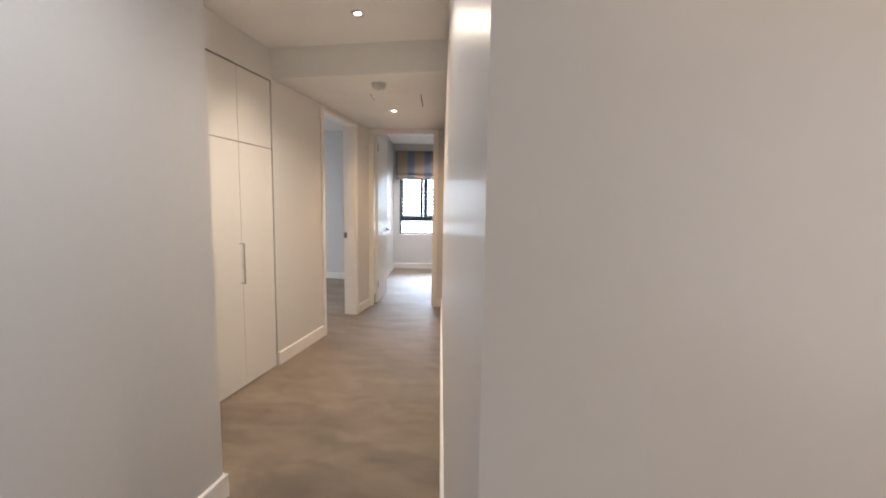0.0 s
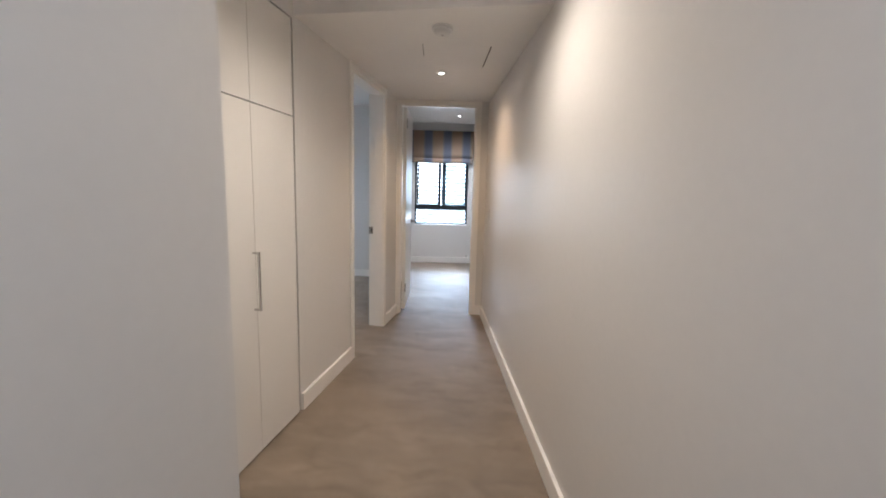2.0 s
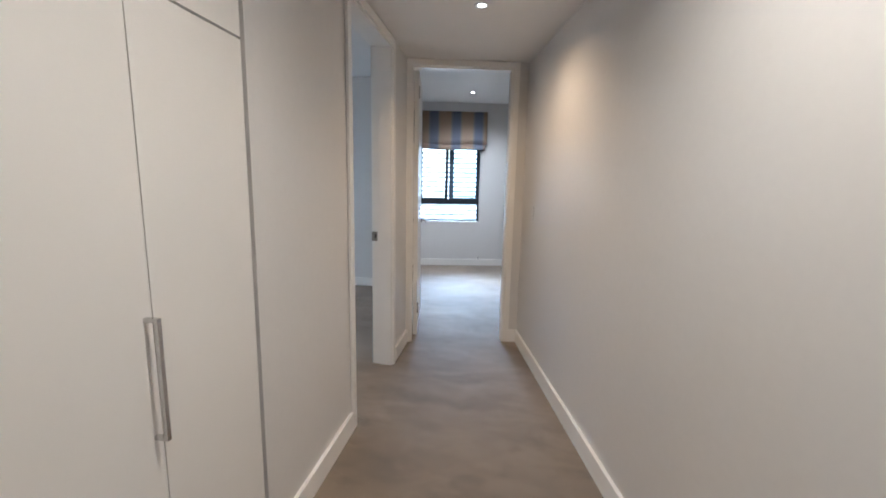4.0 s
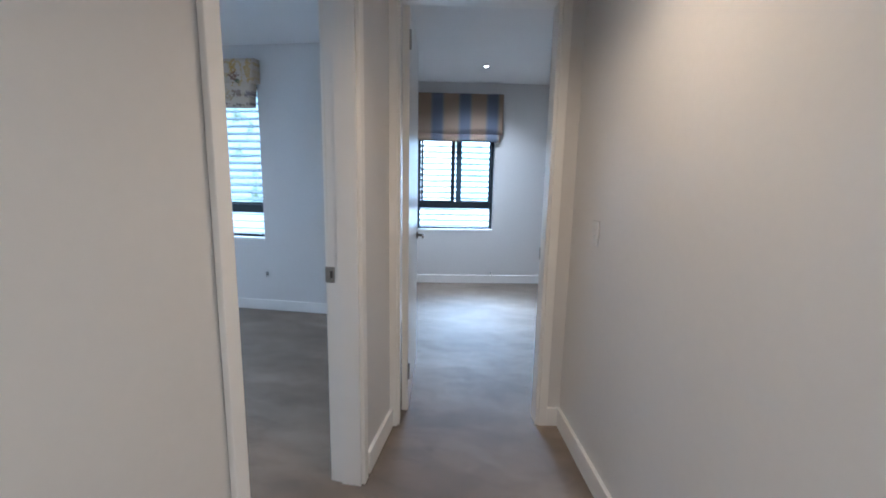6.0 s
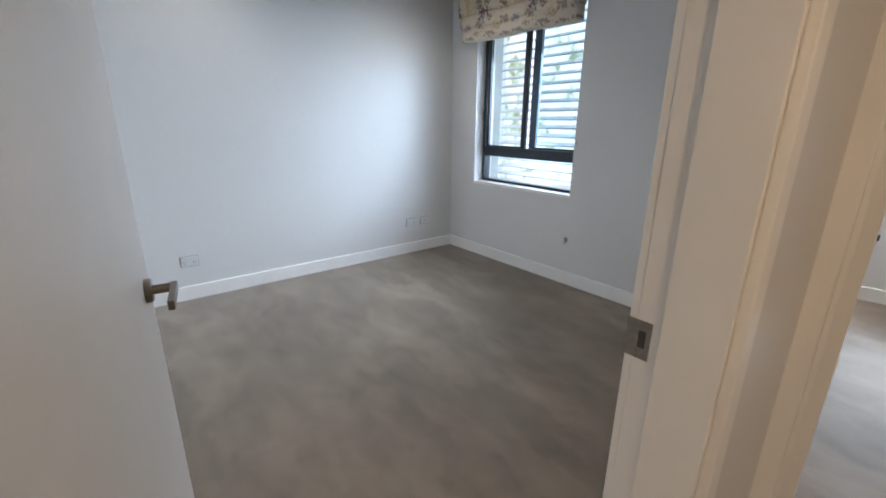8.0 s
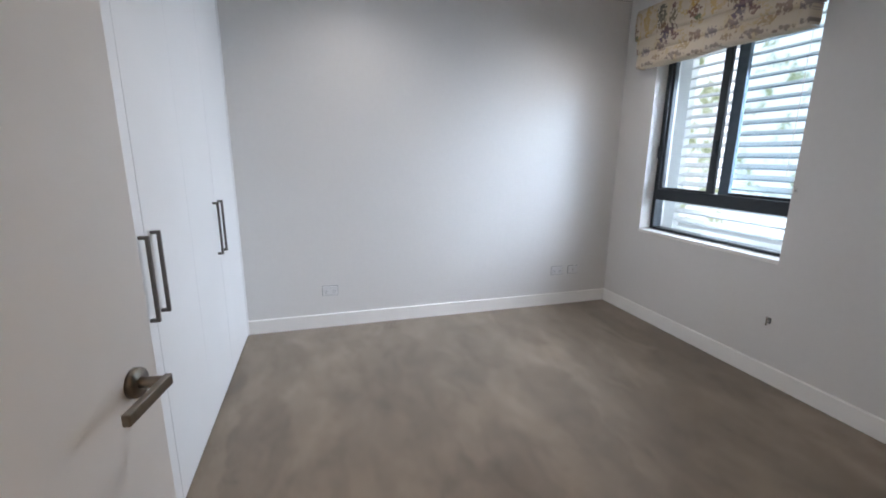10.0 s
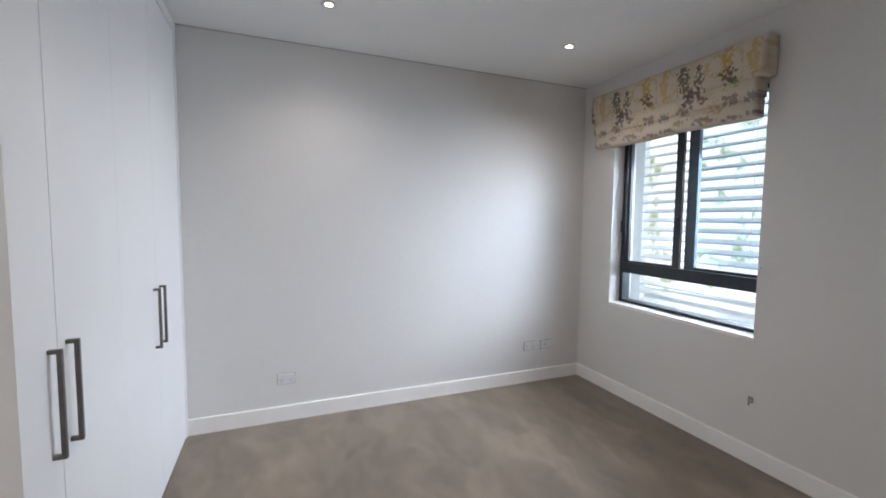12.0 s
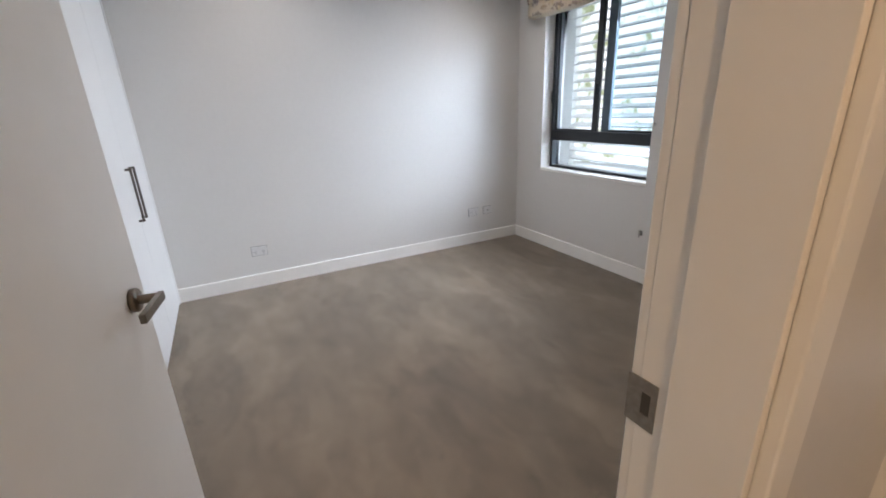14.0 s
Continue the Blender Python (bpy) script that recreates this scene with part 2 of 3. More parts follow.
def stripe_fabric():
    m = bpy.data.materials.new("striped_fabric")
    m.use_nodes = True
    nt = m.node_tree
    b = nt.nodes["Principled BSDF"]
    b.inputs["Roughness"].default_value = 0.9
    tc = nt.nodes.new("ShaderNodeTexCoord")
    sp = nt.nodes.new("ShaderNodeSeparateXYZ")
    nt.links.new(tc.outputs["Object"], sp.inputs[0])
    k = nt.nodes.new("ShaderNodeMath")
    k.operation = "MULTIPLY_ADD"
    k.inputs[1].default_value, k.inputs[2].default_value = 1 / 0.36, 11.08
    nt.links.new(sp.outputs["X"], k.inputs[0])
    f = nt.nodes.new("ShaderNodeMath")
    f.operation = "FRACT"
    nt.links.new(k.outputs[0], f.inputs[0])
    ramp = nt.nodes.new("ShaderNodeValToRGB")
    e = ramp.color_ramp.elements
    tan, tan2, blue, blue2 = (0.29, 0.21, 0.145, 1), (0.25, 0.20, 0.16, 1), (0.12, 0.135, 0.18, 1), (0.17, 0.17, 0.19, 1)
    e[0].position, e[0].color = 0.0, blue2
    e[1].position, e[1].color = 0.05, blue
    for pos, col in ((0.33, blue), (0.38, blue2), (0.42, tan2), (0.47, tan), (0.90, tan), (0.95, tan2), (0.99, blue2)):
        el = e.new(pos)
        el.color = col
    nt.links.new(f.outputs[0], ramp.inputs["Fac"])
    n = nt.nodes.new("ShaderNodeTexNoise")
    n.inputs["Scale"].default_value = 500
    nt.links.new(tc.outputs["Object"], n.inputs["Vector"])
    mx = nt.nodes.new("ShaderNodeMix")
    mx.data_type, mx.blend_type = "RGBA", "OVERLAY"
    mx.inputs[0].default_value = 0.35
    nt.links.new(ramp.outputs["Color"], mx.inputs[6])
    nt.links.new(n.outputs["Color"], mx.inputs[7])
    nt.links.new(mx.outputs[2], b.inputs["Base Color"])
    bp = nt.nodes.new("ShaderNodeBump")
    bp.inputs["Strength"].default_value = 0.15
    nt.links.new(n.outputs["Fac"], bp.inputs["Height"])
    nt.links.new(bp.outputs["Normal"], b.inputs["Normal"])
    return m


def floral_fabric():
    """Cream cloth with a printed repeat: dark sprays, red and violet posies, golden scrolls."""
    m = bpy.data.materials.new("floral_fabric")
    m.use_nodes = True
    nt = m.node_tree
    b = nt.nodes["Principled BSDF"]
    b.inputs["Roughness"].default_value = 0.9
    tc = nt.nodes.new("ShaderNodeTexCoord")
    sp = nt.nodes.new("ShaderNodeSeparateXYZ")
    nt.links.new(tc.outputs["Object"], sp.inputs[0])

    def math2(op, a, c):
        k = nt.nodes.new("ShaderNodeMath")
        k.operation = op
        for i, v in enumerate((a, c)):
            if isinstance(v, (int, float)):
                k.inputs[i].default_value = v
            else:
                nt.links.new(v, k.inputs[i])
        return k.outputs[0]

    # repeat of 0.60 m along the width
    fx = math2("MULTIPLY", math2("SUBTRACT", math2("FRACT", math2("ADD", math2("MULTIPLY", sp.outputs["X"], 1 / 0.60), 20.0), 0.0), 0.5), 0.60)
    z = sp.outputs["Z"]
    warp = nt.nodes.new("ShaderNodeTexNoise")
    warp.inputs["Scale"].default_value, warp.inputs["Detail"].default_value = 42, 4
    cmb = nt.nodes.new("ShaderNodeCombineXYZ")
    nt.links.new(fx, cmb.inputs[0])
    nt.links.new(z, cmb.inputs[2])
    nt.links.new(cmb.outputs[0], warp.inputs["Vector"])
    wz = math2("SUBTRACT", warp.outputs["Fac"], 0.5)

    def spot_mask(cx, cz, rx, rz, rough=2.3):
        dx = math2("DIVIDE", math2("SUBTRACT", fx, cx), rx)
        dz = math2("DIVIDE", math2("SUBTRACT", z, cz), rz)
        d = math2("ADD", math2("MULTIPLY", dx, dx), math2("MULTIPLY", dz, dz))
        d = math2("ADD", d, math2("MULTIPLY", wz, rough * 4))
        r = nt.nodes.new("ShaderNodeMapRange")
        r.inputs["From Min"].default_value, r.inputs["From Max"].default_value = 1.05, 0.55
        nt.links.new(d, r.inputs["Value"])
        return r.outputs[0]

    base = nt.nodes.new("ShaderNodeRGB")
    base.outputs[0].default_value = (0.60, 0.52, 0.41, 1)
    col = base.outputs[0]

    def over(col, mask, colour, amount=0.9):
        mx = nt.nodes.new("ShaderNodeMix")
        mx.data_type = "RGBA"
        nt.links.new(math2("MULTIPLY", mask, amount), mx.inputs[0])
        nt.links.new(col, mx.inputs[6])
        mx.inputs[7].default_value = (*colour, 1)
        return mx.outputs[2]

    # golden scrolls: broken loops, and faint leafy mottling
    def loop(cx, cz, rx, rz, width):
        dx = math2("DIVIDE", math2("SUBTRACT", fx, cx), rx)
        dz = math2("DIVIDE", math2("SUBTRACT", z, cz), rz)
        d = math2("SQRT", math2("ADD", math2("MULTIPLY", dx, dx), math2("MULTIPLY", dz, dz)), 0.0)
        d = math2("ABSOLUTE", math2("SUBTRACT", math2("ADD", d, math2("MULTIPLY", wz, 1.6)), 1.0), 0.0)
        r = nt.nodes.new("ShaderNodeMapRange")
        r.inputs["From Min"].default_value, r.inputs["From Max"].default_value = width, width * 0.3
        nt.links.new(d, r.inputs["Value"])
        return r.outputs[0]

    sc = nt.nodes.new("ShaderNodeTexNoise")
    sc.inputs["Scale"].default_value, sc.inputs["Detail"].default_value = 11, 3
    nt.links.new(cmb.outputs[0], sc.inputs["Vector"])
    mottle = nt.nodes.new("ShaderNodeMapRange")
    mottle.inputs["From Min"].default_value, mottle.inputs["From Max"].default_value = 0.52, 0.68
    nt.links.new(sc.outputs["Fac"], mottle.inputs["Value"])
    col = over(col, mottle.outputs[0], (0.52, 0.40, 0.18), 0.45)
    for cx, cz, rx, rz, width, amount in ((0.13, -0.09, 0.060, 0.060, 0.22, 0.65), (0.25, -0.13, 0.050, 0.10, 0.20, 0.60), (-0.20, -0.12, 0.070, 0.075, 0.18, 0.55), (0.0, -0.30, 0.12, 0.06, 0.14, 0.45)):
        col = over(col, loop(cx, cz, rx, rz, width), (0.50, 0.34, 0.09), amount)
    col = over(col, spot_mask(0.20, -0.10, 0.035, 0.13), (0.50, 0.30, 0.06), 0.8)
    col = over(col, spot_mask(-0.24, -0.10, 0.030, 0.12), (0.52, 0.34, 0.10), 0.7)
    for cx, cz, rx, rz, c in (
        (-0.10, -0.06, 0.035, 0.035, (0.10, 0.09, 0.07)), (-0.09, -0.13, 0.045, 0.060, (0.13, 0.12, 0.08)), (-0.07, -0.19, 0.05, 0.03, (0.28, 0.16, 0.08)),
        (0.02, -0.07, 0.018, 0.025, (0.17, 0.06, 0.06)), (0.02, -0.14, 0.030, 0.050, (0.18, 0.14, 0.08)),
        (-0.02, -0.22, 0.060, 0.030, (0.17, 0.09, 0.11)), (-0.06, -0.26, 0.05, 0.03, (0.13, 0.10, 0.15)), (0.04, -0.27, 0.03, 0.025, (0.21, 0.09, 0.08)),
        (0.21, -0.17, 0.045, 0.045, (0.21, 0.09, 0.07)), (0.24, -0.21, 0.03, 0.02, (0.12, 0.16, 0.07)),
        (-0.25, -0.33, 0.05, 0.03, (0.13, 0.10, 0.16)), (0.13, -0.36, 0.05, 0.025, (0.42, 0.26, 0.08)), (-0.12, -0.39, 0.05, 0.02, (0.30, 0.18, 0.10)),
        (-0.09, -0.31, 0.055, 0.035, (0.15, 0.08, 0.12)), (0.22, -0.32, 0.05, 0.035, (0.20, 0.09, 0.08)), (0.05, -0.41, 0.07, 0.022, (0.16, 0.11, 0.12)), (-0.22, -0.425, 0.06, 0.016, (0.12, 0.09, 0.10)), (0.24, -0.43, 0.06, 0.014, (0.14, 0.09, 0.08)),
    ):
        col = over(col, spot_mask(cx, cz, rx, rz), tuple(0.75 * v + 0.25 * 0.12 for v in c), 0.88 if cz > -0.30 else 0.66)
    nt.links.new(col, b.inputs["Base Color"])
    n = nt.nodes.new("ShaderNodeTexNoise")
    n.inputs["Scale"].default_value = 450
    nt.links.new(tc.outputs["Object"], n.inputs["Vector"])
    bp = nt.nodes.new("ShaderNodeBump")
    bp.inputs["Strength"].default_value = 0.12
    nt.links.new(n.outputs["Fac"], bp.inputs["Height"])
    nt.links.new(bp.outputs["Normal"], b.inputs["Normal"])
    return m


M_STRIPE, M_FLORAL = stripe_fabric(), floral_fabric()


def backdrop_mat():
    """Glowing plane: bright hazy sky with garden greenery low down and in clumps."""
    m = bpy.data.materials.new("bright_garden_distance")
    m.use_nodes = True
    nt = m.node_tree
    nt.nodes.remove(nt.nodes["Principled BSDF"])
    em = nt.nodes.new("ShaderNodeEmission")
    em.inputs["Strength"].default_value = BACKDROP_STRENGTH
    tc = nt.nodes.new("ShaderNodeTexCoord")
    n = nt.nodes.new("ShaderNodeTexNoise")
    n.inputs["Scale"].default_value, n.inputs["Detail"].default_value, n.inputs["Roughness"].default_value = 2.0, 8, 0.65
    nt.links.new(tc.outputs["Object"], n.inputs["Vector"])
    ramp = nt.nodes.new("ShaderNodeValToRGB")
    e = ramp.color_ramp.elements
    e[0].position, e[0].color = 0.34, (0.10, 0.13, 0.05, 1)
    e[1].position, e[1].color = 0.56, (0.88, 0.95, 1.0, 1)
    k = e.new(0.47)
    k.color = (0.36, 0.40, 0.26, 1)
    # the garden is leafier towards one side
    side = nt.nodes.new("ShaderNodeSeparateXYZ")
    nt.links.new(tc.outputs["Object"], side.inputs[0])
    lean = nt.nodes.new("ShaderNodeMapRange")
    for k, v in zip(("From Min", "From Max", "To Min", "To Max"), (-8.5, -6.0, -0.08, 0.09)):
        lean.inputs[k].default_value = v
    nt.links.new(side.outputs["X"], lean.inputs["Value"])
    leafy = nt.nodes.new("ShaderNodeMath")
    nt.links.new(n.outputs["Fac"], leafy.inputs[0])
    nt.links.new(lean.outputs[0], leafy.inputs[1])
    nt.links.new(leafy.outputs[0], ramp.inputs["Fac"])
    nt.links.new(ramp.outputs["Color"], em.inputs["Color"])
    # emission raised towards +x, added to whiten the study window and light its room
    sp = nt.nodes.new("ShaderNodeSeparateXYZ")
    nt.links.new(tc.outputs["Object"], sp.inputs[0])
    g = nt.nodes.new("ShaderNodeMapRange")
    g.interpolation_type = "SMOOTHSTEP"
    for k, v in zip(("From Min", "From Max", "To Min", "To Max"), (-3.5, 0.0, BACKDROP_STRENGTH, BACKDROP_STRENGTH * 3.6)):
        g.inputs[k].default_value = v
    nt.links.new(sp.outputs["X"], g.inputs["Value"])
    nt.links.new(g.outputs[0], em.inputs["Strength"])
    nt.links.new(em.outputs[0], nt.nodes["Material Output"].inputs["Surface"])
    return m


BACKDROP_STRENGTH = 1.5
M_BACK = backdrop_mat()

# ---- mesh helpers ----
I4 = Matrix.Identity(4)
BETA = radians(11.0)
# the second wall grid: origin at the far corner of the hall, turned by BETA; x = across, y = onward
GB = Matrix.Translation((-1.242, 6.852, 0)) @ Matrix.Rotation(BETA, 4, "Z")


def gb(u, v, z=0.0):
    return GB @ Vector((u, v, z))


def mesh(name, bm, material, parent=None, label="", m=None, smooth=False):
    me = bpy.data.meshes.new(name)
    bmesh.ops.recalc_face_normals(bm, faces=bm.faces)
    bm.to_mesh(me)
    bm.free()
    if smooth:
        for p in me.polygons:
            p.use_smooth = True
    for k in material if isinstance(material, (list, tuple)) else (material,):
        me.materials.append(k)
    ob = new(name, me)
    if m is not None:
        ob.matrix_world = m
    if parent:
        ob.parent = parent
    if label:
        ob["label"] = label
    return ob


def part(name, bm, material, parent, label="", smooth=False):
    return mesh(name, bm, material, parent, label, None, smooth)


def thing(name, m=I4, **tags):
    ob = new(name)
    ob.matrix_world = m
    return tagged(ob, **tags)


def box(bm, x0, x1, y0, y1, z0, z1, bevel=0.0, m=None):
    got = bmesh.ops.create_cube(bm, size=1.0)
    vs = got["verts"]
    t = Matrix.Translation(((x0 + x1) / 2, (y0 + y1) / 2, (z0 + z1) / 2)) @ Matrix.Diagonal((abs(x1 - x0), abs(y1 - y0), abs(z1 - z0), 1))
    bmesh.ops.transform(bm, matrix=(m @ t) if m is not None else t, verts=vs)
    if bevel:
        es = list({e for v in vs for e in v.link_edges})
        bmesh.ops.bevel(bm, geom=es, offset=bevel, segments=2, profile=0.5, affect="EDGES", clamp_overlap=True)
    return bm


def boxed(x0, x1, y0, y1, z0, z1, bevel=0.0, m=None):
    return box(bmesh.new(), x0, x1, y0, y1, z0, z1, bevel, m)


def lathe(profile, steps=32, bm=None, m=None):
    """Turns (radius, height) pairs round z."""
    bm = bm or bmesh.new()
    rings = []
    for r, z in profile:
        rings.append([bm.verts.new(Vector((r * math.cos(2 * math.pi * i / steps), r * math.sin(2 * math.pi * i / steps), z))) for i in range(steps)] if r > 1e-6 else [bm.verts.new((0, 0, z))])
    for a, c in zip(rings, rings[1:]):
        for i in range(steps):
            j = (i + 1) % steps
            if len(a) == 1:
                bm.faces.new((a[0], c[i], c[j]))
            elif len(c) == 1:
                bm.faces.new((a[i], a[j], c[0]))
            else:
                bm.faces.new((a[i], a[j], c[j], c[i]))
    if m is not None:
        bmesh.ops.transform(bm, matrix=m, verts=[v for ring in rings for v in ring])
    return bm


def slab(points, z0, z1):
    bm = bmesh.new()
    lo = [bm.verts.new((x, y, z0)) for x, y in points]
    hi = [bm.verts.new((x, y, z1)) for x, y in points]
    bm.faces.new(lo[::-1])
    bm.faces.new(hi)
    for i in range(len(points)):
        j = (i + 1) % len(points)
        bm.faces.new((lo[i], lo[j], hi[j], hi[i]))
    return bm


def wall_mesh(length, thick, height, holes=(), z0=0.0):
    """A wall along +x from 0 to length, y from 0 (its shown face) to thick, with holes (s0, s1, z0, z1) cut through."""
    xs = sorted({0.0, length, *(h[0] for h in holes), *(h[1] for h in holes)})
    zs = sorted({z0, height, *(h[2] for h in holes), *(h[3] for h in holes)})
    solid = {}
    for i in range(len(xs) - 1):
        for j in range(len(zs) - 1):
            cx, cz = (xs[i] + xs[i + 1]) / 2, (zs[j] + zs[j + 1]) / 2
            solid[i, j] = not any(h[0] < cx < h[1] and h[2] < cz < h[3] for h in holes)
    bm = bmesh.new()
    vs = {}

    def v(i, j, k):
        if (i, j, k) not in vs:
            vs[i, j, k] = bm.verts.new((xs[i], thick * k, zs[j]))
        return vs[i, j, k]

    for (i, j), s in solid.items():
        if not s:
            continue
        bm.faces.new((v(i, j, 0), v(i + 1, j, 0), v(i + 1, j + 1, 0), v(i, j + 1, 0)))
        bm.faces.new((v(i, j, 1), v(i, j + 1, 1), v(i + 1, j + 1, 1), v(i + 1, j, 1)))
        for di, dj, a, c in ((-1, 0, (i, j), (i, j + 1)), (1, 0, (i + 1, j), (i + 1, j + 1)), (0, -1, (i, j), (i + 1, j)), (0, 1, (i, j + 1), (i + 1, j + 1))):
            if not solid.get((i + di, j + dj), False):
                bm.faces.new((v(*a, 0), v(*c, 0), v(*c, 1), v(*a, 1)))
    return bm


def wall(name, p, q, thick, height, holes=(), z0=0.0, material=None):
    """A wall whose shown face runs from p to q, with its body on the left hand of that way."""
    p, q = Vector(p), Vector(q)
    d = q - p
    ob = mesh(name, wall_mesh(d.length, thick, height, holes, z0), material or M_WALL, m=Matrix.Translation((p.x, p.y, 0)) @ Matrix.Rotation(math.atan2(d.y, d.x), 4, "Z"))
    return tagged(ob, kind="structure", label="plain white painted plaster wall", category="wall")


def skirting(p, q, h=0.110, t=0.018):
    """A skirting board along the shown face from p to q, standing out on the right hand of that way."""
    p, q = Vector(p), Vector(q)
    d = q - p
    bm = bmesh.new()
    prof = [(0, 0), (-t, 0), (-t, h - 0.004), (-t + 0.0012, h - 0.0012), (-t + 0.004, h), (0, h)]
    a = [bm.verts.new((0, y, z)) for y, z in prof]
    c = [bm.verts.new((d.length, y, z)) for y, z in prof]
    for i in range(len(prof)):
        j = (i + 1) % len(prof)
        bm.faces.new((a[i], a[j], c[j], c[i]))
    bm.faces.new(a[::-1])
    bm.faces.new(c)
    ob = mesh("baseboard", bm, M_TRIM, m=Matrix.Translation((p.x, p.y, 0)) @ Matrix.Rotation(math.atan2(d.y, d.x), 4, "Z"))
    return tagged(ob, kind="structure", label="white gloss painted skirting board along the carpet", category="skirting board")


# ---- large structure ----
XL, XL2 = -2.215, -2.345        # hall side and room side of the hall's left wall
HALL_LOW, HALL_HIGH, BED, STUDY = 2.38, 2.61, 2.69, 2.675
XF, YW, YC = -5.675, 8.505, 5.252  # bedroom: end wall, window wall, wardrobe fronts

fa, fb, fc = gb(-1.3, 3.60), gb(2.2, 3.60), gb(2.2, -5.3)
floor = mesh("floor", slab([(-5.80, -3.55), (2.72, -3.55), (2.72, 2.3), (fc.x, fc.y), (fb.x, fb.y), (fa.x, fa.y), (fa.x, 8.70), (-5.80, 8.70)], -0.12, 0.0), M_CARPET)
tagged(floor, kind="structure", label="grey-brown cut pile carpet with brushed and trodden marks", category="carpet floor")

ground = mesh("ground", slab([(-60, -60), (60, -60), (60, 60), (-60, 60)], -0.30, -0.125), M_RENDER)
tagged(ground, kind="structure", label="pale paving outside the building", category="ground")
D1A, D1B, D1H = 5.346, 6.166, 2.325   # first doorway, clear opening
CUPA, CUPB, CUPH = 3.235, 4.460, 2.362
# hall's left wall: seen from the hall, its face looks towards +x
wall("wall_hall_left", (XL, 2.94), (XL, 6.655), 0.13, 2.75, [(CUPA - 2.94, CUPB - 2.94, 0, CUPH), (D1A - 0.022 - 2.94, D1B + 0.022 - 2.94, 0, D1H + 0.022)])
# nearer wall that stands further into the hall, and its return
wall("wall_entry_left", (-1.54, -3.4), (-1.54, 2.935), 0.12, 2.75)
wall("wall_entry_return", (-1.66, 2.935), (-2.345, 2.935), 0.12, 2.75)
# hall's right wall, on the turned grid, and the walls of the living area that close the place
p0, p1 = gb(0, -5.33), gb(0, 0)
wall("wall_hall_right", (p1.x, p1.y), (p0.x, p0.y), 0.13, 2.75)
q0 = gb(0.13, -5.33)
q1 = gb(3.0, -5.33)
wall("wall_living_front", (q0.x, q0.y), (q1.x, q1.y), 0.13, 2.75)
# its opening is unseen, made up to let in the added daylight
wall("wall_living_right", (2.6, 2.3), (2.6, -3.4), 0.12, 2.75, [(1.7, 4.7, 0.3, 2.4)])
wall("wall_living_back", (2.6, -3.4), (-1.67, -3.4), 0.12, 2.75)
# end wall of the hall with the second doorway
D2A, D2B, D2H = -0.951, -0.131, 2.325
e0, e1 = gb(-1.06, 0), gb(0.13, 0)
wall("wall_hall_end", (e0.x, e0.y), (e1.x, e1.y), 0.13, 2.75, [(D2A - 0.022 + 1.06, D2B + 0.022 + 1.06, 0, D2H + 0.022)])
# study beyond it
f0, f1 = gb(-1.06, 0.13), gb(-1.06, 3.45)
wall("wall_study_left", (f0.x, f0.y), (f1.x, f1.y), 0.10, 2.85)
W2 = (-0.930, 0.100, 0.748, 2.22)
g0, g1 = gb(-1.16, 3.45), gb(2.1, 3.45)
wall("wall_study_window", (g0.x, g0.y), (g1.x, g1.y), 0.22, 2.85, [(W2[0] + 1.16, W2[1] + 1.16, W2[2], W2[3])])
h0, h1 = gb(2.1, 3.45), gb(2.1, 0.0)
wall("wall_study_right", (h0.x, h0.y), (h1.x, h1.y), 0.12, 2.85)
i0, i1 = gb(2.1, 0.13), gb(0.13, 0.13)
wall("wall_study_front", (i0.x, i0.y), (i1.x, i1.y), 0.13, 2.85)
# bedroom
wall("wall_bedroom_end", (XF, 4.50), (XF, YW), 0.12, 2.85)
W1 = (-5.296, -4.113, 0.773, 2.32)
wall("wall_bedroom_window", (XF - 0.12, YW), (-2.72, YW), 0.24, 2.85, [(W1[0] - XF + 0.12, W1[1] - XF + 0.12, W1[2], W1[3])])
wall("wall_bedroom_back", (XL2, 4.62), (XF - 0.12, 4.62), 0.12, 2.85)


def ceiling(name, points, z, material=M_CEIL, top=2.9):
    return tagged(mesh(name, slab(points, z, top), material), kind="structure", label="flat white painted plaster ceiling", category="ceiling")


YB = 4.472


def right_x(y):
    return -1.242 + (6.852 - y) * math.tan(BETA)


ceiling("ceiling_hall_low", [(XL - 0.05, YB), (right_x(YB) + 0.05, YB), (right_x(6.9) + 0.06, 6.93), (XL - 0.05, 6.70)], HALL_LOW)
ceiling("ceiling_hall_high", [(-2.45, -3.5), (2.7, -3.5), (2.7, 2.4), (right_x(2.4) + 0.08, 2.4), (right_x(YB) + 0.08, YB), (-2.45, YB)], HALL_HIGH)
ceiling("ceiling_bedroom", [(XF - 0.1, 4.55), (XL2 + 0.05, 4.55), (XL2 + 0.05, 6.66), (-2.76, 8.70), (XF - 0.1, 8.70)], BED)
cs = [gb(u, v) for u, v in ((-1.12, 0.06), (2.16, 0.06), (2.16, 3.6), (-1.12, 3.6))]
ceiling("ceiling_study", [(c.x, c.y) for c in cs], STUDY)

for p, q in (
    ((XL, 4.466), (XL, 5.296)), ((XL, 6.244), (XL, 6.655)), ((-1.54, -3.3), (-1.54, 2.949)), ((-1.526, 2.935), (-2.215, 2.935)),
    ((XF, YC), (XF, YW)), ((XF, YW), (-2.75, YW)),
):
    skirting(p, q)
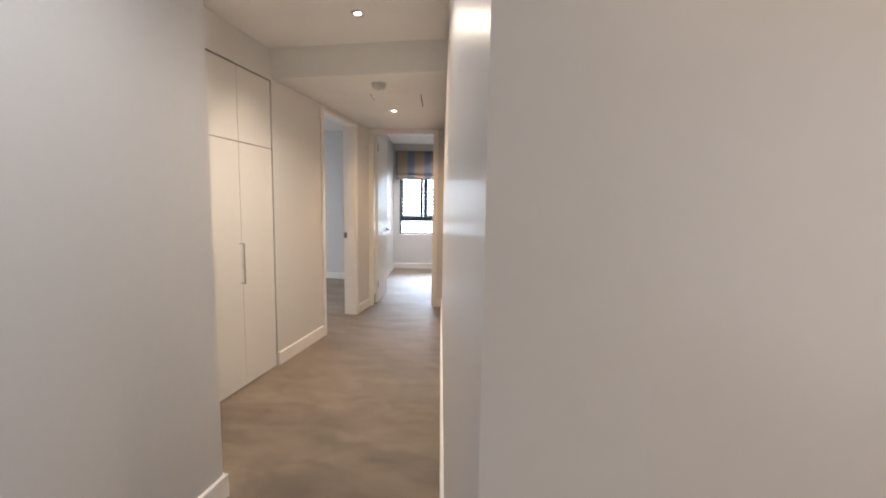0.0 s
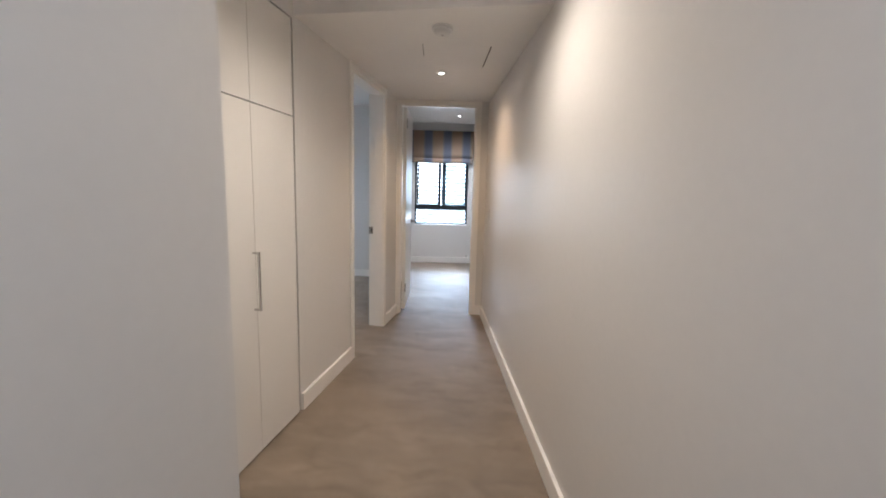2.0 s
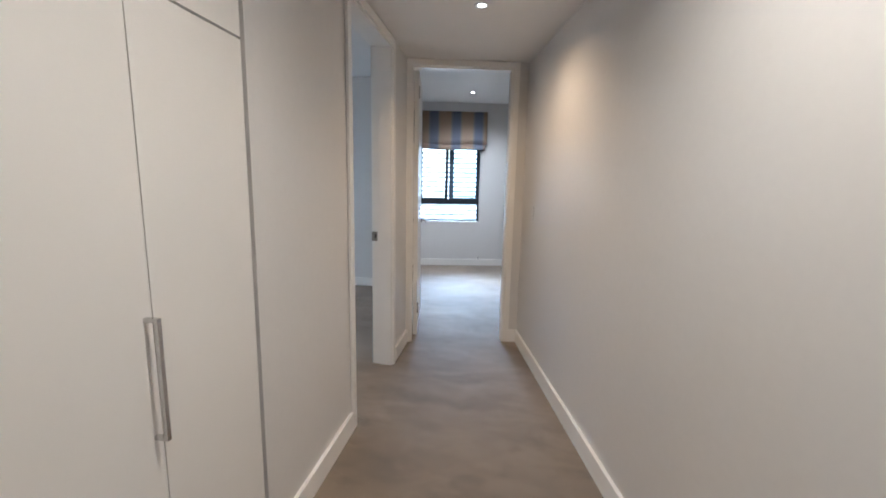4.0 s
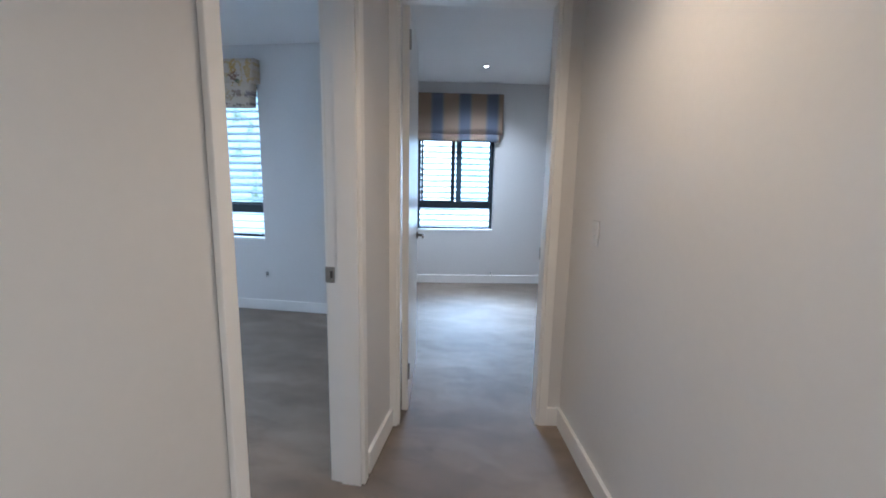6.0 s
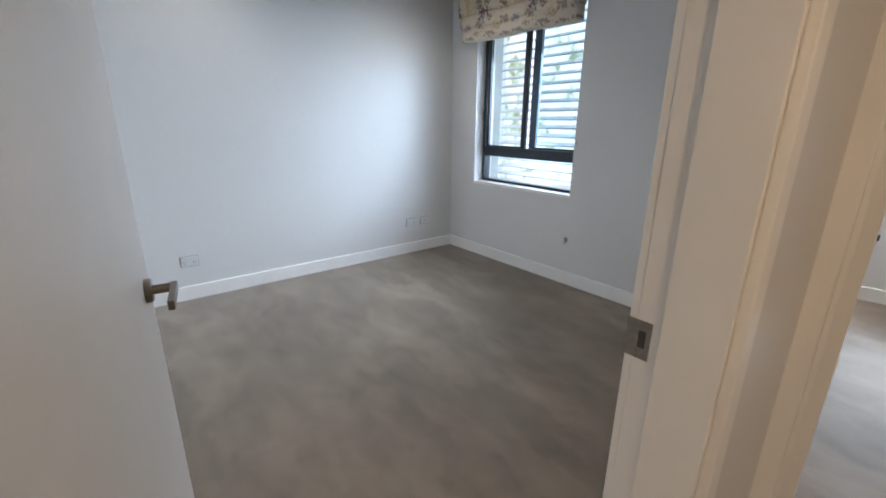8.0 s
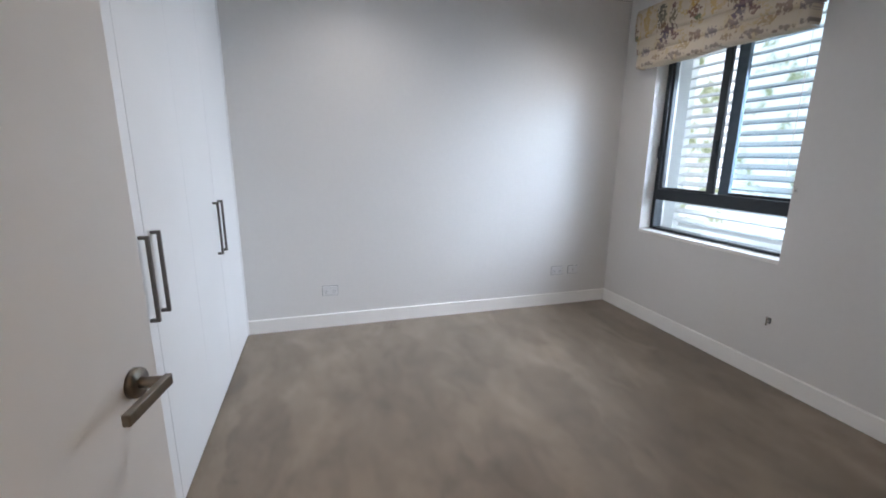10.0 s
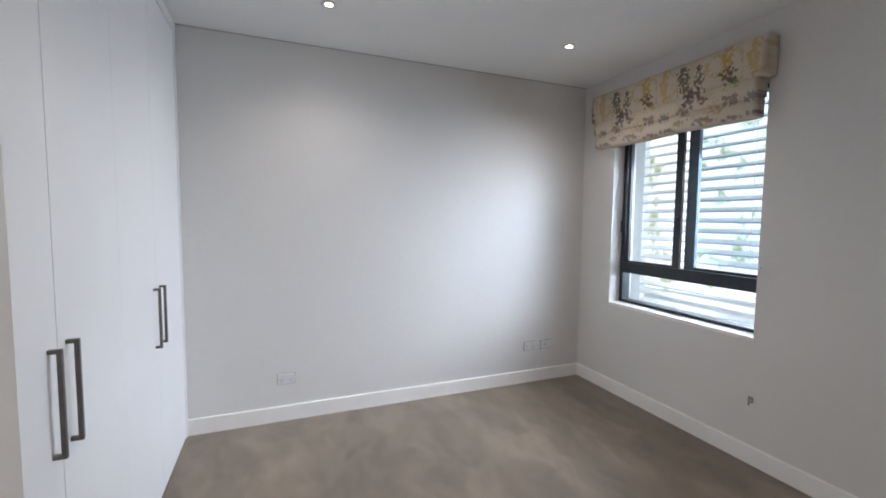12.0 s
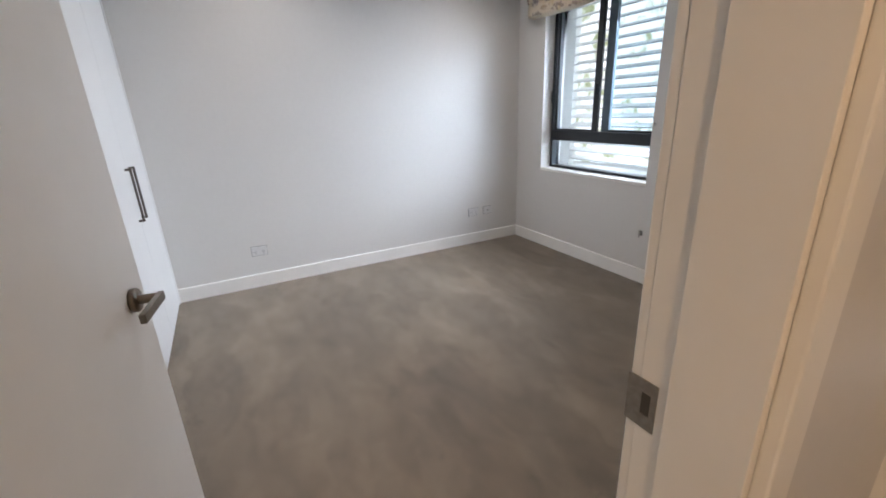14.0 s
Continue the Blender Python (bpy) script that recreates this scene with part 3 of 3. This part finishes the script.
for a, c in (((0, 0), (0, -5.344)), ((-0.085, 0), (0, 0)), ((-1.06, 3.45), (2.1, 3.45)), ((-1.06, 0.15), (-1.06, 3.45)), ((-0.014, -5.33), (2.9, -5.33)), ((2.1, 3.45), (2.1, 0.15))):
    a, c = gb(*a), gb(*c)
    skirting((a.x, a.y), (c.x, c.y))

# ---- doors ----


def lever_handle(parent, x, y, z, side, toward):
    """A lever on a round rose. side: +1 or -1, the way it stands out in y; toward: which way along x the lever points."""
    h = part("door_handle", lathe([(0, 0), (0.026, 0), (0.026, 0.009), (0.024, 0.012), (0, 0.012)], 28, m=Matrix.Translation((x, y, z)) @ Matrix.Rotation(radians(-90 * side), 4, "X")), M_STEEL, parent, "brushed nickel lever handle on a round rose", True)
    bm = lathe([(0, 0.005), (0.010, 0.005), (0.010, 0.052), (0, 0.052)], 16, m=Matrix.Translation((x, y, z)) @ Matrix.Rotation(radians(-90 * side), 4, "X"))
    box(bm, x - 0.011 if toward > 0 else x - 0.112, x + 0.112 if toward > 0 else x + 0.011, y + side * 0.046, y + side * 0.058, z - 0.010, z + 0.010, 0.002)
    part("lever", bm, M_STEEL, h)
    return h


def door_set(name, m, a, b, head, wall_t, leaf_m, leaf_w, label, latch_x):
    """Frame and open leaf. Local x runs along the wall, y through it (0 is the hall side), z up."""
    d = thing(name, m, kind="structure", label=label, category="door")
    t = 0.022
    for x0, x1 in ((a - t, a), (b, b + t)):
        part("jamb", boxed(x0, x1, -0.002, wall_t + 0.002, 0, head + t, 0.0015), M_TRIM, d)
    part("door_head", boxed(a, b, -0.002, wall_t + 0.002, head, head + t, 0.0015), M_TRIM, d)
    s0, s1 = -0.003, wall_t - 0.041
    for x0, x1 in ((a, a + 0.011), (b - 0.011, b)):
        part("door_stop", boxed(x0, x1, s0, s1, 0, head, 0.001), M_TRIM, d)
    part("door_stop", boxed(a + 0.011, b - 0.011, s0, s1, head - 0.011, head, 0.001), M_TRIM, d)
    w, pr = 0.050, 0.017
    for y0, y1 in ((-0.002 - pr, -0.002), (wall_t + 0.002, wall_t + 0.002 + pr)):
        for x0, x1 in ((a - 0.003 - w, a - 0.003), (b + 0.003, b + 0.003 + w)):
            part("architrave", boxed(x0, x1, y0, y1, 0, head + 0.003 + w, 0.003), M_TRIM, d)
        part("architrave", boxed(a - 0.003, b + 0.003, y0, y1, head + 0.003, head + 0.003 + w, 0.003), M_TRIM, d)
    leaf = part("door_leaf", boxed(0, leaf_w, 0, 0.038, 0.012, head - 0.004, 0.0015), M_TRIM, d, "white painted flush door leaf standing open")
    leaf.matrix_local = leaf_m
    lever_handle(leaf, leaf_w - 0.070, 0.038, 1.005, 1, -1)
    lever_handle(leaf, leaf_w - 0.070, 0.0, 1.005, -1, -1)
    part("latch_plate", boxed(leaf_w - 0.0008, leaf_w + 0.0012, 0.008, 0.030, 0.94, 1.07, 0.0005), M_CHROME, leaf)
    for z in (0.22, 2.10):
        part("hinge", lathe([(0, 0), (0.006, 0), (0.006, 0.10), (0, 0.10)], 12, m=Matrix.Translation((-0.004, -0.004, z))), M_CHROME, leaf)
    # striker plate let into the jamb
    bm = bmesh.new()
    y0 = wall_t - 0.040
    sx = -0.0016 if latch_x == b else 0.0016
    x = latch_x
    for q in ((y0 + 0.016, y0 + 0.024, 0.966, 1.036), (y0 + 0.037, y0 + 0.058, 0.966, 1.036), (y0 + 0.024, y0 + 0.037, 0.966, 0.986), (y0 + 0.024, y0 + 0.037, 1.018, 1.036)):
        box(bm, min(x, x + sx), max(x, x + sx), *q)
    sp = part("striker_plate", bm, M_NICKEL, d, "satin nickel striker plate")
    # black fill paints the shade inside the hole
    part("latch_hole", boxed(min(x, x + sx * 0.5), max(x, x + sx * 0.5), y0 + 0.024, y0 + 0.037, 0.986, 1.018), M_GAP, sp)
    return d


# first door: in the hall's left wall; local x = world y, local y = world -x
M1 = Matrix.Translation((XL, 0, 0)) @ Matrix.Rotation(radians(90), 4, "Z")
door_set("door_1", M1, D1A, D1B, D1H, 0.13, Matrix.Translation((D1A + 0.015, 0.134, 0)) @ Matrix.Rotation(radians(80.5), 4, "Z") @ Matrix.Translation((0, -0.038, 0)), 0.824,
         "white painted door standing wide open into the bedroom", D1B)
# second door: in the end wall, on the turned grid
door_set("door_2", GB, D2A, D2B, D2H, 0.13, Matrix.Translation((D2A + 0.015, 0.134, 0)) @ Matrix.Rotation(radians(88.0), 4, "Z") @ Matrix.Translation((0, -0.038, 0)), 0.800,
         "white painted door standing wide open into the study", D2B)

# ---- windows ----


def window(name, m, x0, x1, z0, z1, depth, rail, mid):
    """Black aluminium sliding window in its opening. Local x along the wall, y outward from the room face."""
    w = thing(name, m, kind="structure", label="black aluminium sliding window above a fixed low light", category="window")
    f = 0.032
    d0, d1 = depth, depth + 0.085
    part("window_sill", boxed(x0 - 0.001, x1 + 0.001, -0.006, d0 + 0.01, z0 - 0.020, z0 + 0.004, 0.002), M_TRIM, w, "white painted window sill")
    for a, c in ((x0 + 0.001, x0 + f), (x1 - f, x1 - 0.001)):
        part("window_frame", boxed(a, c, d0, d1, z0 + 0.004, z1, 0.002), M_ALU, w)
    part("window_frame", boxed(x0 + f, x1 - f, d0, d1, z0 + 0.004, z0 + 0.004 + 0.022, 0.002), M_ALU, w)
    part("window_frame", boxed(x0 + f, x1 - f, d0, d1, z1 - 0.03, z1, 0.002), M_ALU, w)
    part("transom", boxed(x0 + f, x1 - f, d0 - 0.004, d1, rail - 0.045, rail + 0.045, 0.003), M_ALU, w)
    part("pane", boxed(x0 + f, x1 - f, d0 + 0.040, d0 + 0.046, z0 + 0.026, rail - 0.045), M_GLASS, w).visible_shadow = False
    # inner sliding sash on the left, outer fixed sash on the right
    def sash(a, c, y, left_w, right_w, glass, metal=M_ALU):
        s = part("sash", boxed(a, a + left_w, y, y + 0.030, rail + 0.045, z1 - 0.03, 0.002), metal, w)
        part("stile", boxed(c - right_w, c, y, y + 0.030, rail + 0.045, z1 - 0.03, 0.002), M_ALU, s)
        part("bottom_rail", boxed(a + left_w, c - right_w, y, y + 0.030, rail + 0.045, rail + 0.062, 0.002), M_ALU, s)
        pane = part("pane", boxed(a + left_w, c - right_w, y + 0.012, y + 0.018, rail + 0.062, z1 - 0.03), glass, s)
        pane.visible_shadow = False
        return s
    s = sash(x0 + f + 0.012, mid, d0 + 0.008, 0.030, 0.055, M_GLASS)
    part("sash_latch", boxed(mid - 0.034, mid - 0.012, d0 - 0.014, d0 + 0.007, rail + 0.34, rail + 0.43, 0.003), M_ALU, s)
    part("sash_latch", boxed(x0 + 0.006, x0 + 0.024, d0 - 0.016, d0 - 0.001, rail + 0.30, rail + 0.40, 0.003), M_ALU, w)
    sash(mid + 0.016, x1 - f, d0 + 0.046, 0.080, 0.022, M_GLASS_BLUE, M_ALU_LIT)
    for k in range(2):
        part("track_bead", boxed(x0 + f, x0 + f + 0.008, d0 + 0.040 + 0.022 * k, d0 + 0.046 + 0.022 * k, rail + 0.045, z1 - 0.03), M_CHROME, w)
    return w


window("window_1", Matrix.Translation((0, YW, 0)), W1[0], W1[1], W1[2], W1[3], 0.11, 1.078, -4.740)
window("window_2", GB @ Matrix.Translation((0, 3.45, 0)), W2[0], W2[1], W2[2], W2[3], 0.09, 1.080, -0.425)


def louvre_screen(m, x0, x1, z0, z1, pitch, tilt, label):
    """Fixed outside screen: two posts and level blades."""
    s = thing("louvre_screen", m, label=label, category="louvre screen", group="window louvre screens")
    for a in (x0 - 0.16, x1):
        part("post", boxed(a, a + 0.16, -0.035, 0.035, -0.125, z1 + 0.05, 0.004), M_LOUV, s)
    n = int((z1 - z0) / pitch)
    bm = boxed(x0, x1, -0.040, 0.040, -0.007, 0.007, 0.005)
    bmesh.ops.rotate(bm, cent=(0, 0, 0), matrix=Matrix.Rotation(radians(tilt), 3, "X"), verts=bm.verts)
    first = part("slat", bm, M_LOUV, s)
    first.location = (0, 0, z0 + pitch / 2)
    for i in range(1, n):
        o = new("slat", first.data)
        o.parent = s
        o.location = (0, 0, z0 + pitch * (i + 0.5))
    for z in (z0 - 0.06, z1):
        part("cross_rail", boxed(x0, x1, -0.03, 0.03, z, z + 0.05, 0.004), M_LOUV, s)
    return s


louvre_screen(Matrix.Translation((0, 9.05, 0)), -5.45, -3.60, 0.45, 2.72, 0.083, 24, "white horizontal louvre blades on a frame outside the bedroom window")
louvre_screen(GB @ Matrix.Translation((0, 3.98, 0)), -1.35, 0.55, 0.45, 2.72, 0.083, 24, "white horizontal louvre blades on a frame outside the study window")

# glowing plane as the bright distance beyond the louvres
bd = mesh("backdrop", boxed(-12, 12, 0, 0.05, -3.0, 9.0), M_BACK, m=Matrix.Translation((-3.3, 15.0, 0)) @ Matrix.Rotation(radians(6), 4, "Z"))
tagged(bd, kind="structure", label="glowing plane of hazy bright sky and garden greenery", category="backdrop")

# ---- roman blinds ----


def roman_blind(m, x0, x1, top, bands, fabric, label):
    """Folded roman blind with a boxed heading. bands: (z top, z bottom, depth in front of the wall, inset at one end, inset at the other)."""
    b = thing("roman_blind", m, label=label, category="blind", group="roman blinds")
    for i, (za, zb, dp, inset, right) in enumerate(bands):
        bm = bmesh.new()
        n = 36
        rows = 7
        grid = []
        for r in range(rows):
            f = r / (rows - 1)
            z = za + (zb - za) * f
            belly = 0.012 * math.sin(math.pi * f) + (0.014 * f if i == len(bands) - 1 else 0)
            line = []
            for c in range(n + 1):
                s = c / n
                x = x0 + inset + (x1 - x0 - inset - right) * s
                sag = 0.006 * math.sin(math.pi * s * 3 + i) * f + 0.004 * noise.noise(Vector((x * 5, i * 3.0, r)))
                line.append(bm.verts.new((x, -dp - belly, z + sag)))
            # returns to the wall
            line.insert(0, bm.verts.new((x0 + inset, -0.004, z)))
            line.append(bm.verts.new((x1 - right, -0.004, z)))
            grid.append(line)
        for g, h in zip(grid, grid[1:]):
            for c in range(len(g) - 1):
                bm.faces.new((g[c], g[c + 1], h[c + 1], h[c]))
        bottom = [bm.verts.new((v.co.x, -0.004, v.co.z)) for v in grid[-1][1:-1]]
        low = grid[-1][1:-1]
        for c in range(len(low) - 1):
            bm.faces.new((low[c], low[c + 1], bottom[c + 1], bottom[c]))
        if i == 0:
            roof = [bm.verts.new((v.co.x, -0.004, v.co.z)) for v in grid[0][1:-1]]
            for c in range(len(roof) - 1):
                bm.faces.new((grid[0][1 + c], grid[0][2 + c], roof[c + 1], roof[c]))
        bmesh.ops.transform(bm, matrix=Matrix.Translation((0, 0, -top)), verts=bm.verts)
        o = part("heading" if i == 0 else "fold", bm, fabric, b, smooth=True)
        o.location = (0, 0, top)
    part("head_rail", boxed(x0 + 0.03, x1 - 0.02, -0.05, -0.006, top - 0.06, top - 0.02, 0.002), M_PLAST, b)
    part("cord", lathe([(0, 0), (0.0015, 0), (0.0015, 0.9), (0, 0.9)], 6, m=Matrix.Translation((x1 - 0.075, -0.02, top - 1.27))), M_PLAST, b)
    return b


roman_blind(Matrix.Translation((0, YW, 0)), -5.470, -4.075, 2.540, [(2.540, 2.315, 0.095, 0.0, 0.0), (2.335, 2.205, 0.080, 0.018, 0.045), (2.225, 2.095, 0.070, 0.032, 0.055)], M_FLORAL,
            "cream floral printed roman blind folded above the bedroom window")
roman_blind(GB @ Matrix.Translation((0, 3.45, 0)), -1.005, 0.180, 2.525, [(2.525, 2.015, 0.070, 0.0, 0.0), (2.025, 1.925, 0.064, 0.012, 0.030)], M_STRIPE,
            "tan and slate blue striped roman blind folded above the study window")

# ---- hall cupboard ----


def bow_handle(parent, x, y, z0, z1, out=0.036, w=0.012, d=0.010, material=M_BRONZE):
    """A square bow handle along z, standing out in -y from the face at y."""
    bm = bmesh.new()
    box(bm, x - w / 2, x + w / 2, y - out, y - out + d, z0, z1, 0.0015)
    for z in (z0, z1 - d):
        box(bm, x - w / 2 + 0.0004, x + w / 2 - 0.0004, y - out + d - 0.002, y, z + 0.0003, z + d - 0.0003)
    return part("handle", bm, material, parent, "dark pewter bow handle")


MC = Matrix.Translation((XL, 0, 0)) @ Matrix.Rotation(radians(90), 4, "Z")  # local x = world y, local -y = into the hall
cup = thing("hall_cupboard", MC, label="white built-in hall cupboard with tall doors and top lockers, closed", category="cupboard")
bm = bmesh.new()
box(bm, CUPA + 0.002, CUPB - 0.002, 0.012, 0.55, 0.0, CUPH - 0.002)
# body takes the colour of the shade seen in the gaps
part("body", bm, M_RECESS, cup, "cupboard body coloured as shade behind the door gaps")
edges = [3.245, 3.635, 4.026, 4.425]
for i in range(3):
    a, c = edges[i] + 0.0015, edges[i + 1] - 0.0015
    lo = part("door", boxed(a, c, -0.010, 0.010, 0.012, 1.816, 0.001), M_CUP, cup)
    part("locker_door", boxed(a, c, -0.010, 0.010, 1.823, 2.346, 0.001), M_CUP, cup)
    if i == 1:
        bow_handle(lo, c - 0.020, -0.010, 0.793, 1.094, material=M_CHROME)

part("catch", lathe([(0, 0), (0.004, 0), (0.004, 0.004), (0, 0.004)], 12, m=Matrix.Translation((4.427, -0.006, 2.05)) @ Matrix.Rotation(radians(90), 4, "X")), M_CHROME, cup, "tiny chrome door catch")

# ---- bedroom wardrobe ----
MW = Matrix.Translation((0, YC, 0)) @ Matrix.Rotation(radians(180), 4, "Z")  # local x = -world x, local -y = into the room
ward = thing("wardrobe", MW, label="white built-in wardrobe with full height closed doors", category="wardrobe")
# shade of the door gaps is painted into the carcass colour
part("body", boxed(2.36, 5.670, 0.021, 0.60, 0.0, 2.685), M_GAP, ward, "carcass coloured shadow black behind the door gaps")
part("top_filler", boxed(2.36, 5.670, -0.006, 0.020, 2.625, 2.686, 0.001), M_WARD, ward)
part("side_filler", boxed(5.633, 5.670, -0.004, 0.020, 0.0, 2.622, 0.001), M_WARD, ward)
WJ = [2.395, 2.920, 3.449, 3.978, 4.504, 5.030, 5.630]
for i in range(6):
    a, c = WJ[i] + (0.0015 if i % 2 else 0.0004), WJ[i + 1] - (0.0015 if i % 2 == 0 else 0.0004)
    d = part("door", boxed(a, c, 0.0, 0.020, 0.012, 2.620, 0.001), M_WARD, ward)
    x = (c - 0.052) if i % 2 == 0 else (a + 0.052)
    bow_handle(d, x, 0.0, 0.805, 1.112, out=0.031, w=0.014, d=0.012)

# ---- lamps, fittings ----


def downlight(x, y, z, label):
    d = thing("downlight", Matrix.Translation((x, y, z)), label=label, category="downlight", group="recessed downlights")
    part("trim_ring", lathe([(0.022, 0.0), (0.022, -0.003), (0.036, -0.006), (0.044, -0.004), (0.045, 0.0)], 32), M_PLAST, d, smooth=True)
    part("lens", lathe([(0, -0.0018), (0.022, -0.0018)], 24), M_LENS, d)
    return d


# the added, unseen lamps get a fitting as well
for nm, x, y, z, watts, colour in DOWNLIGHTS:
    downlight(x, y, z, "small round white recessed downlight, switched on, in the ceiling")

sm = thing("smoke_alarm", Matrix.Translation((-1.40, 4.725, HALL_LOW)), label="round white smoke alarm on the hall ceiling", category="smoke alarm")
part("base", lathe([(0, 0), (0.064, 0), (0.064, -0.012), (0.060, -0.014), (0, -0.014)], 36), M_PLAST, sm, smooth=True)
part("cover", lathe([(0, -0.0142), (0.054, -0.0142), (0.054, -0.030), (0.045, -0.040), (0.020, -0.044), (0, -0.044)], 36), M_PLAST, sm, smooth=True)
part("test_button", lathe([(0, -0.0445), (0.009, -0.0445), (0.009, -0.047), (0, -0.047)], 16), M_JOINT, sm)

hatch = thing("ceiling_hatch", GB @ Matrix.Translation((-0.457, -1.518, HALL_LOW)), label="white flush access panel in the hall ceiling with thin dark joints", category="access panel")
part("panel", boxed(-0.225, 0.225, -0.235, 0.235, -0.0012, -0.0005), M_CEIL, hatch)
part("joint", boxed(0.225, 0.233, -0.235, 0.235, -0.0015, -0.0004), M_GAP, hatch)
part("joint", boxed(-0.229, -0.225, -0.235, 0.0, -0.0015, -0.0004), M_GAP, hatch)


def wall_plate(name, m, w, h, label, category, kind):
    """A plate on a wall; local x along the wall, -y out of it."""
    p = thing(name, m, label=label, category=category)
    part("plate", boxed(-w / 2, w / 2, -0.0085, 0, -h / 2, h / 2, 0.003), M_PLAST, p)
    # slightly larger grey sheet, added to outline the plate
    rim = 0.0005 if kind == "switch" else 0.003
    part("outline_rim", boxed(-w / 2 - rim, w / 2 + rim, -0.002, 0, -h / 2 - rim, h / 2 + rim), M_JOINT if kind == "switch" else M_GREY, p)
    if kind == "switch":
        for z in (-0.022, 0.022):
            part("rocker", boxed(-0.009, 0.009, -0.0115, -0.0075, z - 0.013, z + 0.013, 0.002), M_PLAST, p)
    elif kind == "outlet":
        for x in (-0.032, 0.032):
            bm = bmesh.new()
            for a, q in ((30, (-0.008, 0.004)), (-30, (0.008, 0.004)), (0, (0, -0.012))):
                box(bm, -0.0018, 0.0018, -0.0092, -0.0070, -0.006, 0.006, m=Matrix.Translation((x + q[0], 0, -0.008 + q[1])) @ Matrix.Rotation(radians(a), 4, "Y"))
            part("pin_slots", bm, M_GREY, p)
            part("rocker", boxed(x * 0.55 - 0.006, x * 0.55 + 0.006, -0.011, -0.0075, 0.014, 0.030, 0.0015), M_PLAST, p)
    else:
        part("socket", lathe([(0, 0.0), (0.007, 0.0), (0.007, 0.006), (0.004, 0.006), (0.004, 0.010), (0, 0.010)], 16, m=Matrix.Translation((0, -0.0075, 0)) @ Matrix.Rotation(radians(90), 4, "X")), M_CHROME, p)
    return p


MF = Matrix.Translation((XF, 0, 0)) @ Matrix.Rotation(radians(90), 4, "Z")
wall_plate("power_outlet", MF @ Matrix.Translation((5.880, 0, 0.307)), 0.118, 0.076, "white double power outlet low on the bedroom wall", "power outlet", "outlet")
wall_plate("power_outlet", MF @ Matrix.Translation((7.955, 0, 0.332)), 0.114, 0.076, "white double power outlet near the bedroom corner", "power outlet", "outlet")
wall_plate("aerial_socket", MF @ Matrix.Translation((8.125, 0, 0.332)), 0.100, 0.074, "white aerial socket plate near the bedroom corner", "wall socket", "aerial")
wall_plate("light_switch", GB @ Matrix.Rotation(radians(-90), 4, "Z") @ Matrix.Translation((0.328, 0, 1.182)), 0.072, 0.116, "white light switch plate on the hall wall", "light switch", "switch")


def cord_cleat(m, label, big=1.0):
    """A small two-horned cleat on the wall."""
    c = thing("cord_cleat", m, label=label, category="cord cleat", group="blind cord cleats")
    part("base", boxed(-0.008 * big, 0.008 * big, -0.010, 0, -0.018 * big, 0.018 * big, 0.002), M_GREY if big >= 1 else M_PLAST, c)
    bm = bmesh.new()
    box(bm, -0.006 * big, 0.006 * big, -0.026, -0.009, -0.007 * big, 0.007 * big, 0.002)
    box(bm, -0.005 * big, 0.005 * big, -0.032, -0.024, -0.030 * big, 0.030 * big, 0.003)
    part("horns", bm, M_CHROME, c)
    return c


cord_cleat(Matrix.Translation((-4.098, YW, 0.395)), "small grey metal cord cleat low on the bedroom window wall", 1.0)
cord_cleat(Matrix.Translation((-4.088, YW, 1.205)), "small pale cord cleat beside the bedroom window frame", 0.8)
cord_cleat(GB @ Matrix.Translation((0.108, 3.45, 0.134)), "small dark cord cleat just above the study skirting board", 1.0)

# thin grey strip paints the shadow line between the bedroom's end wall and ceiling
joint = mesh("trim", boxed(XF - 0.0005, XF + 0.003, YC, YW - 0.002, BED - 0.008, BED - 0.0005), M_JOINT)
tagged(joint, kind="structure", label="thin grey strip painting the shadow line under the bedroom ceiling", category="trim")
